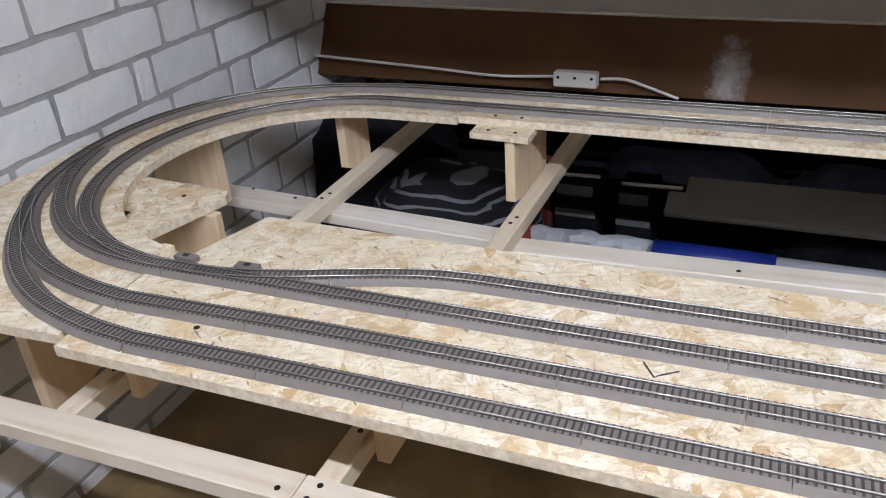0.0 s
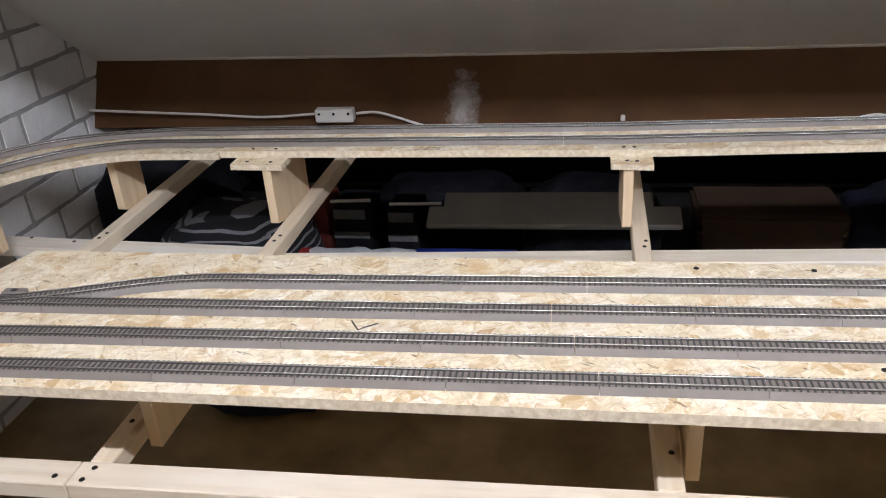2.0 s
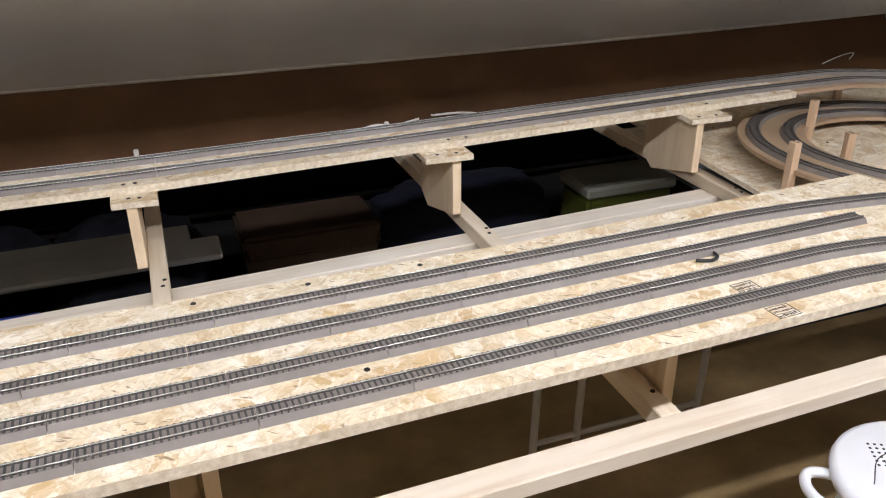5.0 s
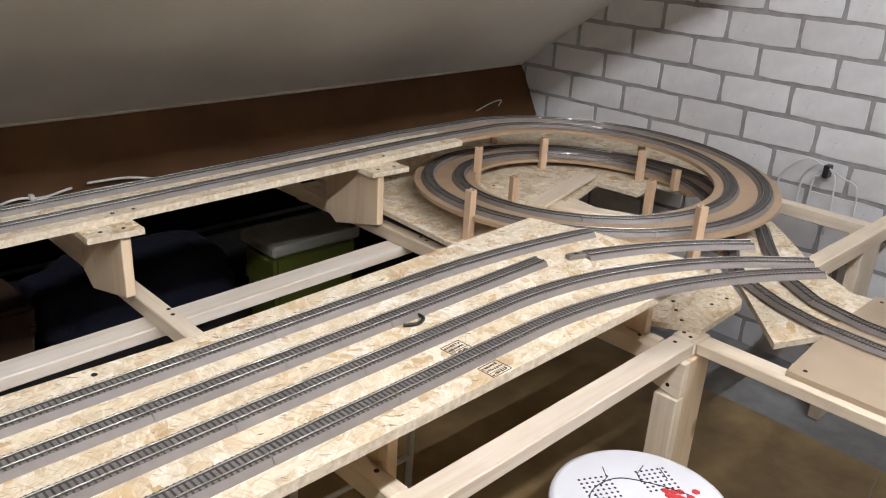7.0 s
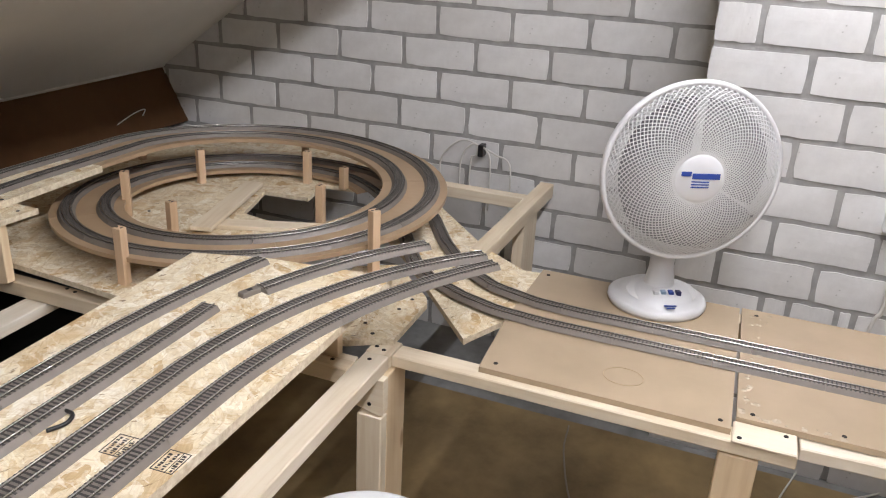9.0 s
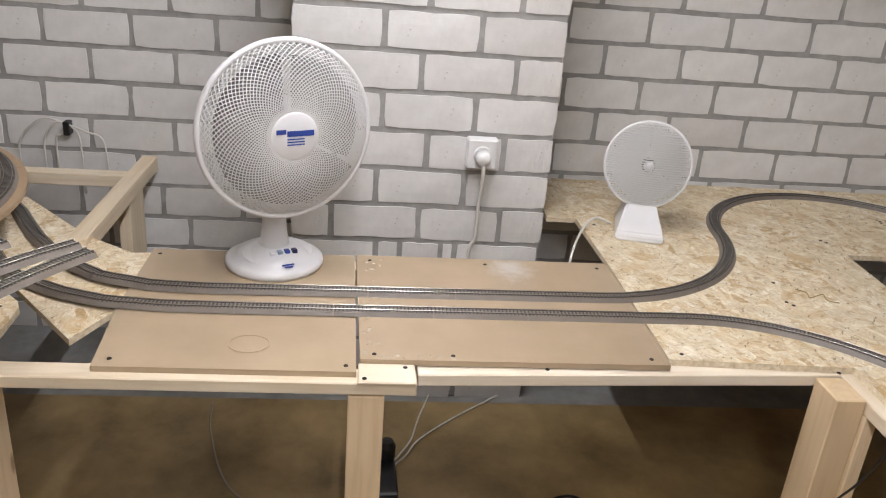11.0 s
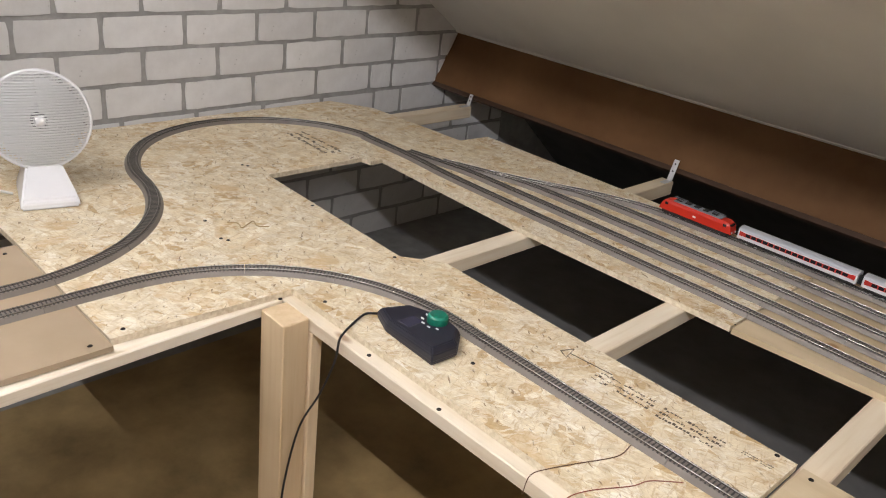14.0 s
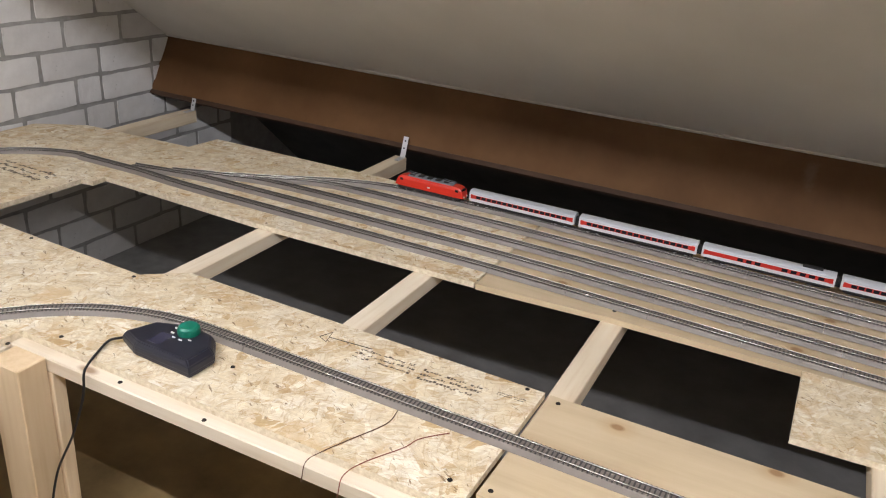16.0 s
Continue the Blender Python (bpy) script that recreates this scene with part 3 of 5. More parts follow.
# frame of the lower tables
beam("side_rail", 1.695, 1.738, 0.062, 0.715, ZR - 0.022, ZR, "pine rail along the hardboard table", "frame rails")
beam("corner_joint", 1.692, 1.744, 0.7165, 0.764, ZR - 0.026, ZR + 0.0005, "pine corner joint of the frame with four screws", "frame rails", None, ((1.705, 0.735), (1.722, 0.752), (1.712, 0.752), (1.728, 0.735)))
slant_beam("side_rail", (1.745, 0.060), (1.775, -0.674), 0.042, ZR - 0.0225, ZR - 0.0005, "pine rail along the hardboard table", "frame rails", ((0.30, -0.004), (-0.15, -0.004)))
beam("side_rail", 2.12, 2.164, -0.36, 0.66, ZR - 0.045, ZR - 0.001, "pine rail under the back of the hardboard table", "frame rails")
beam("front_rail", -0.7, 1.797, -0.720, -0.676, ZR - 0.027, ZR - 0.001, "pine rail along the front of the storage yard", "frame rails", M_PALEPINE, ((1.355, -0.683), (1.527, -0.689), (1.762, -0.706), (0.96, -0.686)))
for cx in (1.725, 1.325, 0.925, 0.45):
    beam("cross_beam", cx - 0.022, cx + 0.022, -1.74 if cx != 0.45 else -1.33, -0.721, ZR - 0.034, ZR - 0.001, "pine cross beam spanning the open frame", "yard cross beams")
beam("cross_beam", 2.37, 2.41, -1.62, -0.721, ZR - 0.034, ZR - 0.001, "pine cross beam spanning the open frame", "yard cross beams")

beam("spacer_block", 1.690, 1.7465, 0.064, 0.156, ZR + 0.0003, ZR + 0.0060, "bright planed spacer block on the rail joint", "spiral timbers", M_PINE_Y, ((1.70, 0.145), (1.735, 0.08)))

# legs
LEG = "square pine post under the layout frame standing on the floor"
for (lx, ly, w, d) in ((-0.282, 0.694, 0.076, 0.043), (1.708, 0.735, 0.074, 0.050), (1.72, 0.141, 0.044, 0.058), (0.4, -0.63, 0.07, 0.045)):
    beam("frame_post", lx - w / 2, lx + w / 2, ly - d / 2, ly + d / 2, 0.0, ZR - 0.0265, LEG, "frame posts", M_WARMPINE)
beam("frame_post", 1.672, 1.742, -0.6745, -0.622, 0.0, ZR + 0.002, LEG, "frame posts", M_WARMPINE)
beam("frame_post", 1.666, 1.742, -0.7005, -0.676, 0.0, ZR - 0.0275, "broad pine plank standing behind the corner post under the rail", "frame posts", M_WARMPINE)


# ---- track ----
PIECE = 0.172
GAUGE, BED_TOP, BED_FOOT, BED_H, RAIL_H = 0.0158, 0.0262, 0.0370, 0.0078, 0.0108


def swept(line, prof, bm=None, caps=True):
    """Sweep an open (across, up) profile along points; returns a closed body."""
    bm = bm or bmesh.new()
    rings = []
    for i, p in enumerate(line):
        d = (line[min(i + 1, len(line) - 1)] - line[max(i - 1, 0)])
        side = Vector((d.y, -d.x, 0)).normalized()
        rings.append([bm.verts.new(p + side * a + Vector((0, 0, u))) for a, u in prof])
    k = len(prof)
    for r, s in zip(rings, rings[1:]):
        for i in range(k):
            bm.faces.new((r[i], r[(i + 1) % k], s[(i + 1) % k], s[i]))
    if caps:
        bm.faces.new(rings[0])
        bm.faces.new(rings[-1][::-1])
    bmesh.ops.recalc_face_normals(bm, faces=list(bm.faces))
    return bm


def resample(points, step):
    pts = [Vector(p) for p in points]
    run = [0.0]
    for a, b in zip(pts, pts[1:]):
        run.append(run[-1] + (b - a).length)
    n = max(1, round(run[-1] / step))
    out, j = [], 0
    for i in range(n + 1):
        s = run[-1] * i / n
        while j < len(run) - 2 and run[j + 1] < s:
            j += 1
        t = (s - run[j]) / max(run[j + 1] - run[j], 1e-9)
        out.append(pts[j].lerp(pts[j + 1], min(t, 1.0)))
    return out


def track(points, label="grey model railway track piece with moulded ballast", group="tracks", flat=False):
    """Lay track pieces along a centre line given at the height of the board."""
    fine = resample(points, 0.0069)
    per = max(2, round(PIECE / 0.0069))
    count = max(1, round((len(fine) - 1) / per))
    cuts = [round((len(fine) - 1) * i / count) for i in range(count + 1)]
    for a, b in zip(cuts, cuts[1:]):
        seg = fine[a:b + 1]
        mid = seg[len(seg) // 2].copy()
        loc = [p - mid for p in seg]
        gap = (loc[1] - loc[0]).normalized() * 0.0004
        loc[0], loc[-1] = loc[0] + gap, loc[-1] - gap
        thing = empty("track_piece", mid)
        tagged(thing, label, "model track", group)
        rough = loc[::4] + ([loc[-1]] if (len(loc) - 1) % 4 else [])
        part("ballast_bed", swept(rough, [(-BED_FOOT / 2, 0), (-BED_TOP / 2, BED_H), (BED_TOP / 2, BED_H), (BED_FOOT / 2, 0)]), M_BALLAST, thing)
        for s in (-1, 1):
            o = s * GAUGE / 2
            head = [(o - 0.0009, BED_H), (o - 0.0009, RAIL_H - 0.0009), (o - 0.00055, RAIL_H - 0.0002), (o, RAIL_H), (o + 0.00055, RAIL_H - 0.0002), (o + 0.0009, RAIL_H - 0.0009), (o + 0.0009, BED_H)]
            part("rail", swept(rough, head, None, False), M_RAIL, thing, smooth=True)
        verts, faces = [], []
        for i in range(len(seg) - 1):
            p = (loc[i] + loc[i + 1]) / 2
            d = (loc[i + 1] - loc[i]).normalized()
            w = Vector((d.y, -d.x, 0)).normalized()
            k = len(verts)
            for z in (BED_H - 0.0005, BED_H + 0.0008):
                for q, r in ((-1, -1), (1, -1), (1, 1), (-1, 1)):
                    verts.append(p + w * (q * 0.0127) + d * (r * 0.00125) + Vector((0, 0, z)))
            faces += [(k + 4, k + 5, k + 6, k + 7), (k, k + 1, k + 5, k + 4), (k + 1, k + 2, k + 6, k + 5), (k + 2, k + 3, k + 7, k + 6), (k + 3, k, k + 4, k + 7)]
        me = bpy.data.meshes.new("sleeper_strip")
        me.from_pydata(verts, [], faces)
        me.materials.append(M_SLEEPER)
        ob = new("sleeper_strip", me)
        ob.parent = thing
        tagged(ob, kind="stuff")


def at_z(pts, z):
    return [(x, y, z) for x, y in pts]


SL = 0.028      # the station tracks lean a little towards the eaves


def yA(k, x):
    return (0.935, 0.862, 0.789, 0.716)[k] + SL * x


R_IN, R_OUT = 0.336, 0.415
# four station tracks
track(at_z([(-0.56, yA(1, -0.56))] + [(-0.56 + 0.04 * i, yA(1, 0) + SL * (-0.56 + 0.04 * i) + (0.073) * (0.5 - 0.5 * math.cos(math.pi * i / 9))) for i in range(1, 10)], ZA + 0.0004))
track(at_z([(-0.20, yA(0, -0.20)), (1.28, yA(0, 1.28))] + arc(1.28, yA(0, 1.28) - 1.9, 1.9, 90, 79, 12)[1:], ZA))
track(at_z([(-0.60, LOOP[1] - R_IN), (-0.35, yA(1, -0.35)), (1.46, yA(1, 1.46))], ZA))
track(at_z([(-0.60, LOOP[1] - R_OUT), (-0.35, yA(2, -0.35)), (1.30, yA(2, 1.30))] + arc(1.30, yA(2, 1.30) - 0.8, 0.8, 90, 47, 16)[1:], ZA))
track(at_z([(-0.53, 0.700), (-0.30, yA(3, -0.30)), (1.27, yA(3, 1.27))] + arc(1.27, yA(3, 1.27) - 0.95, 0.95, 90, 55, 16)[1:], ZA))
track(at_z(arc(1.30, yA(2, 1.30) - 0.8, 0.88, 74, 52, 10), ZA))
# the loop at the west gable
track(at_z(arc(LOOP[0], LOOP[1], R_IN, 270, 90, 40), ZA))


def curve(points, z):
    return spline([(x, y, z) for x, y in points], 8)


track(curve([(LOOP[0], LOOP[1] + R_OUT), (-0.75, 1.572), (-0.87, 1.52), (-0.956, 1.44), (-1.012, 1.335), (-1.031, 1.22), (-1.018, 1.10), (-0.985, 1.0), (-0.934, 0.92), (-0.88, 0.855), (-0.80, 0.785), (-0.71, 0.735), (-0.61, 0.708), (-0.53, 0.700)], ZA))
track(curve([(-0.97, 0.965), (-0.936, 0.925), (-0.88, 0.872), (-0.81, 0.823), (-0.74, 0.793), (-0.67, 0.776), (-0.60, LOOP[1] - R_OUT)], ZA - 0.0004))
track(curve([(-1.016, 1.16), (-0.99, 1.085), (-0.955, 1.022), (-0.905, 0.962), (-0.85, 0.915), (-0.79, 0.88), (-0.72, 0.857), (-0.65, 0.848), (-0.60, LOOP[1] - R_IN)], ZA - 0.0006))
# two tracks along the eaves
HX, HY, H_IN, H_OUT = 2.11, 1.270, 0.335, 0.413      # the spiral at the east gable
for ra, rb in ((R_IN, H_IN), (R_OUT, H_OUT)):
    track(at_z([(LOOP[0], LOOP[1] + ra), (0.35, LOOP[1] + ra + 0.004), (0.9, LOOP[1] + ra + 0.028), (1.80, HY + rb)], ZA))

DROP = ((90, ZA), (-90, 0.618), (-270, 0.573), (-375, 0.553), (-412, 0.519))


def drop(a):
    for (a0, z0), (a1, z1) in zip(DROP, DROP[1:]):
        if a >= a1:
            return z0 + (z1 - z0) * min(1.0, (a0 - a) / (a0 - a1))
    return DROP[-1][1]


def spiral(r, a0, a1, n):
    pts = []
    for i in range(n + 1):
        a = a0 + (a1 - a0) * i / n
        pts.append((HX + r * math.cos(radians(a)), HY + r * math.sin(radians(a)), drop(a) + 0.0004))
    return pts


def ramp_plate(a0, a1, r0, r1, n):
    bm = bmesh.new()
    rows = []
    spots = [(1.93 + 0.03 * i, None) for i in range(6) if a0 == 90] + [(0, a0 + (a1 - a0) * i / n) for i in range(n + 1)]
    for x, a in spots:
        z = ZA if a is None else drop(a)
        c, s = (0.0, 1.0) if a is None else (math.cos(radians(a)), math.sin(radians(a)))
        ox = x if a is None else HX
        rows.append([bm.verts.new((ox + r * c, HY + r * s, zz)) for r, zz in ((r0, z), (r1, z), (r1, z - 0.009), (r0, z - 0.009))])
    for p, q in zip(rows, rows[1:]):
        for k in range(4):
            bm.faces.new((p[k], p[(k + 1) % 4], q[(k + 1) % 4], q[k]))
    bm.faces.new(rows[0])
    bm.faces.new(rows[-1][::-1])
    bmesh.ops.recalc_face_normals(bm, faces=list(bm.faces))
    return bm


ramp = tagged(empty("spiral_ramp", (0, 0, 0)), "tan hardboard spiral ramp winding down to the lower level", "spiral ramp")
JOINTS = (90, 20, -60, -140, -220, -300, -385)
for a0, a1 in zip(JOINTS, JOINTS[1:]):
    part("ramp_plate", ramp_plate(a0 if a0 == 90 else a0 - 0.08, a1 + 0.08, 0.295, 0.448, 26), M_RAMP, ramp)
for r in (H_IN, H_OUT):
    track([(1.80, HY + r, ZA), (1.96, HY + r, ZA)] + spiral(r, 90, -408, 150))

# two tracks from the spiral over the hardboard and on to the storage yard
track([(2.359, 1.046, ZB - 0.003), (2.29, 0.985, ZB - 0.004), (2.19, 0.915, ZB - 0.006), (2.10, 0.86, ZB - 0.006), (2.045, 0.822, ZB - 0.005), (1.998, 0.765, ZB - 0.004), (1.950, 0.683, ZB - 0.002), (1.918, 0.60, ZB)] + at_z([(1.908, 0.50), (1.908, 0.40), (1.918, -0.46)] + arc(1.515, -0.46, 0.403, 0, -90, 20)[1:] + [(0.9, -0.855), (-0.5, -0.83)], ZB))
track([(2.41, 0.972, ZB - 0.003), (2.36, 0.918, ZB - 0.006), (2.284, 0.872, ZB - 0.006), (2.207, 0.823, ZB - 0.005), (2.092, 0.734, ZB - 0.003), (2.020, 0.640, ZB - 0.001)] + at_z([(1.988, 0.54), (1.982, 0.45), (1.984, 0.36), (1.995, -0.30)] + arc(2.40, -0.30, 0.405, 180, 265, 20)[1:] + arc(2.335, -1.05, 0.348, 85, -78, 34)[1:], ZB))
# the yard tracks fan out from the points
YARD = (-1.377, -1.452, -1.530, -1.611, -1.691)
LADDER = (((2.40, -1.384), (2.20, -1.386), (2.00, -1.376)), ((2.24, -1.408), (2.12, -1.432), (1.98, -1.449)), ((2.14, -1.438), (2.00, -1.492), (1.86, -1.524)),
          ((2.02, -1.486), (1.88, -1.556), (1.74, -1.604)), ((1.92, -1.538), (1.76, -1.630), (1.62, -1.681)))
for i, y in enumerate(YARD):
    line = spline([(px, py, ZB) for px, py in LADDER[i]] + [(1.45, y, ZB), (1.2, y, ZB), (0.9, y + 0.010, ZB), (0.6, y + 0.023, ZB), (0.2, y + 0.038, ZB), (-0.5, y + 0.055, ZB)], 12)
    track([(p.x, p.y, ZB + 0.0003 * i) for p in line])

M_POST = pine_material("reddish_pine_post", (0.80, 0.66, 0.56), axis=2)


# ---- supports of the upper boards ----
def plate_yz(outline, x0, x1):
    """An upright board given by its outline in y and z."""
    bm = bmesh.new()
    a = [bm.verts.new((x0, y, z)) for y, z in outline]
    b = [bm.verts.new((x1, y, z)) for y, z in outline]
    bm.faces.new(a)
    bm.faces.new(b[::-1])
    n = len(outline)
    for i in range(n):
        j = (i + 1) % n
        bm.faces.new((a[i], a[j], b[j], b[i]))
    bmesh.ops.recalc_face_normals(bm, faces=list(bm.faces))
    bmesh.ops.bevel(bm, geom=list(bm.edges), offset=0.0012, segments=1, affect="EDGES")
    return bm


def riser(x0, x1, outline, label, group):
    ob = finish("riser_board", plate_yz(outline, x0, x1), M_WARMPINE)
    tagged(ob, label, "riser", group)
    return ob


for cx in CROSS:
    top = ZA - 0.0265 if cx > -0.6 else ZA - 0.0165
    yf = 1.44 + max(0.0, cx - 0.45) * 0.049 if cx > -0.6 else 1.505
    wd = 0.20 if cx > -0.6 else 0.10
    xl = cx - 0.0105 if cx < 0 else cx - 0.0165
    riser(xl - 0.0185, xl, [(yf, ZR + 0.004), (yf, top), (yf + wd, top), (yf + wd, ZR - 0.01), (yf + wd * 0.8, ZR - 0.036)], "pine riser board screwed to the side of a cross beam", "rear risers")
    riser(cx + 0.0225, cx + 0.041, [(0.80, ZR - 0.045), (0.80, ZA - 0.0165), (0.93, ZA - 0.0165), (0.93, ZR - 0.02), (0.90, ZR - 0.045)], "pine riser board holding up the station board", "front risers")
for x0, x1 in ((-0.412, -0.300), (0.346, 0.424), (0.930, 1.030), (1.580, 1.685)):
    dy = max(0.0, x0 - 0.45) * 0.049
    board("support_plate", [(x0, 1.437 + dy), (x1, 1.432 + dy), (x1, 1.62 + dy), (x0, 1.62 + dy)], ZA - 0.026, ZA - 0.0145, "small OSB plate on top of a riser", "support plate", bolts=((x0 + 0.03, 1.455 + dy), (x1 - 0.03, 1.452 + dy)))

# framing under the loop at the west gable
tagged(finish("riser_board", box(-1.072, -0.90, 1.325, 1.345, ZR - 0.019, ZA - 0.0165), M_WARMPINE), "broad pine board standing under the loop", "riser", "loop risers")
tagged(finish("riser_board", box(-0.86, -0.685, 1.045, 1.063, ZR - 0.06, ZA - 0.031), M_WARMPINE), "broad pine board standing under the loop", "riser", "loop risers")
riser(-0.826, -0.803, [(0.762, 0.432), (0.762, ZA - 0.0165), (1.0, ZA - 0.0165), (1.0, ZR), (0.80, 0.42)], "broad pine board standing under the loop", "loop risers")
board("joint_plate", [(-0.93, 1.12), (-0.70, 1.105), (-0.69, 1.085), (-0.735, 0.93), (-0.93, 0.90)], ZA - 0.030, ZA - 0.0165, "OSB plate joining the loop boards from below", "joint plate", bolts=((-0.76, 1.07), (-0.80, 0.96)))
beam("cross_beam", -0.99, -0.946, 0.74, 1.324, ZR - 0.0195, ZR + 0.02, "narrow pine cross beam of the layout frame", "cross beams")

# base boards, posts and timbers round the spiral
ZS = 0.541      # top of the base under the spiral
board("spiral_base_board", [(1.60, 1.06), (1.66, 1.88), (2.74, 1.88), (2.74, 1.30), (2.55, 1.17), (2.40, 1.16), (2.389, 1.254), (2.273, 1.232), (2.264, 1.356), (2.098, 1.303), (2.06, 1.10), (1.99, 1.06)], ZS - 0.011, ZS, "OSB base board under the track spiral with a cut-out", "layout board",
      bolts=((1.70, 1.2), (1.74, 1.25), (2.0, 1.5)))
for (xa, ya), (xb, yb), w in (((1.985, 1.335), (2.085, 1.085), 0.045), ((1.93, 1.296), (2.262, 1.385), 0.048)):
    ln = math.hypot(xb - xa, yb - ya)
    bt = finish("batten", box(-ln / 2, ln / 2, -w / 2, w / 2, 0, 0.010, 0.001), M_PINE_X)
    bt.matrix_basis = pose((xa + xb) / 2, (ya + yb) / 2, ZS + (0.0005 if w < 0.047 else 0.0108), 0, 0, math.degrees(math.atan2(yb - ya, xb - xa)))
    tagged(bt, "flat pine batten lying across the cut-out inside the spiral", "batten", "spiral battens")
beam("cross_beam", 1.66, 2.74, 1.882, 1.92, ZR - 0.06, ZR - 0.018, "pine batten under the track spiral", "spiral timbers")
board("junction_board", [(2.085, 0.865), (1.800, 0.623), (1.884, 0.589), (1.906, 0.5795), (2.158, 0.5815), (2.152, 0.617), (2.235, 0.735), (2.45, 0.935), (2.42, 0.99), (2.20, 0.975)], ZR - 0.008, ZR + 0.004, "pointed OSB board under the two tracks leaving the spiral", "layout board")
board("corner_plate", [(1.685, 0.80), (1.685, 0.94), (1.98, 0.94), (2.033, 0.863), (1.911, 0.744), (1.888, 0.733), (1.726, 0.7265), (1.718, 0.750)], ZR + 0.001, ZR + 0.0125, "OSB corner plate screwed over the frame corner", "joint plate", bolts=((1.84, 0.77), (1.89, 0.765), (1.76, 0.80), (1.79, 0.825), (1.73, 0.77)))
gus = finish("corner_block", plate_yz([(0.7085, ZR - 0.0265), (0.7085, 0.416), (0.716, 0.412), (0.780, 0.426), (0.799, 0.447), (0.799, ZR - 0.003), (0.766, ZR - 0.003), (0.766, ZR - 0.0265)], 1.6515, 1.6705), M_PINE_Y)
tagged(gus, "pine gusset with a cut corner screwed beside the corner post", "gusset", "spiral timbers")
for gy, gz in ((0.735, 0.432), (0.79, 0.462)):
    part("screw", turned([(0.0, 0.0006), (0.0036, 0.0009), (0.0040, 0.0), (0.0, 0.0)], 10), M_SCREW, gus).matrix_basis = pose(1.6513, gy, gz, 0, -90, 0)
beam("frame_post", 1.646, 1.6705, 0.7095, 0.757, 0.0, 0.4115, "narrow pine plank standing under the gusset beside the corner post", "frame posts")
beam("cross_beam", 2.175, 2.758, 0.715, 0.755, ZR - 0.02, ZR + 0.02, "pine beam running to the gable wall", "spiral timbers")
beam("cross_beam", 2.60, 2.64, 0.757, 1.10, ZR - 0.018, ZR + 0.014, "pine beam beside the track spiral", "spiral timbers")
beam("frame_post", 2.50, 2.62, 0.72, 0.75, 0.0, ZR - 0.021, LEG, "frame posts")
POSTS = ((2.238, 1.533, 0.632), (1.886, 1.333, 0.628), (2.124, 1.107, 0.636), (1.662, 1.262, 0.655), (2.380, 1.298, 0.628), (1.955, 1.520, 0.648), (1.905, 0.858, 0.686), (2.33, 1.81, 0.60), (2.57, 1.42, 0.61), (2.385, 1.19, 0.60))
for px, py, top in POSTS:
    a = math.degrees(math.atan2(py - HY, px - HX))
    ob = finish("spiral_post", box(-0.0092, 0.0092, -0.0092, 0.0092, ZS if py > 1.0 else ZR + 0.0126, top, 0.001), M_POST)
    ob.matrix_basis = pose(px, py, 0, 0, 0, a)
    tagged(ob, "thin reddish pine post holding up the spiral ramp", "post", "spiral posts")
    for k in (0, 1):
        part("screw", turned([(0.0, 0.0006), (0.0026, 0.0004), (0.0028, 0.0), (0.0, 0.0)], 8), M_SCREW, ob).matrix_basis = pose(0, 0.005 - 0.010 * k, top, 0, 0, 0)

# brackets at the eaves of the yard
for bx, tall in ((1.762, 0.062), (2.575, 0.040)):
    beam("cross_beam", bx - 0.02, bx + 0.02, -1.986, -1.752 if bx < 2 else -1.62, ZR - 0.042, ZR - 0.002, "pine beam end reaching to the eaves", "yard cross beams")
    br = empty("angle_bracket", (bx - 0.010, -1.966, ZR - 0.002))
    tagged(br, "small zinc-plated angle bracket with screw holes", "bracket", "brackets")
    part("foot", box(-0.008, 0.008, -0.012, 0.026, 0.0, 0.0016, 0), M_STEEL, br)
    bm = box(-0.008, 0.008, -0.0016, 0.0, 0.0, tall, 0)
    bmesh.ops.transform(bm, matrix=pose(0, -0.010, 0.0015, 18, 0, 0), verts=list(bm.verts))
    part("upright", bm, M_STEEL, br)
    for z in (tall * 0.45, tall * 0.78):
        part("hole", turned([(0.0, 0.0005), (0.0028, 0.0005), (0.0028, 0.0), (0.0, 0.0)], 10), M_BLACK, br).matrix_basis = pose(0, -0.010 - z * 0.31 + 0.0005, z, -72, 0, 0)


# ---- fans ----
def grille(r0, r1, depth, wires, swirl, sign, radius):
    bm = bmesh.new()
    for k in range(2 * wires):
        pts = []
        for i in range(13):
            t = i / 12
            r = r0 + (r1 - r0) * t
            a = 2 * math.pi * k / wires + (swirl if k < wires else -swirl) * t
            pts.append((sign * depth * (1 - (max(0, (t - 0.15) / 0.85)) ** 2.6), r * math.cos(a), r * math.sin(a)))
        tube(pts, radius, 4, bm)
    return bm


def bar_grille(r, depth, sign, radius, pitch):
    """Straight level wires bowed over a round frame."""
    bm = bmesh.new()
    n = int(r / pitch)
    for k in range(-n, n + 1):
        z = k * pitch
        half = math.sqrt(max(r * r - z * z, 1e-6))
        pts = []
        for i in range(11):
            y = half * (i / 5 - 1)
            pts.append((sign * depth * (1 - min(1.0, math.hypot(y, z) / r) ** 2.6), y, z))
        tube(pts, radius, 4, bm)
    return bm


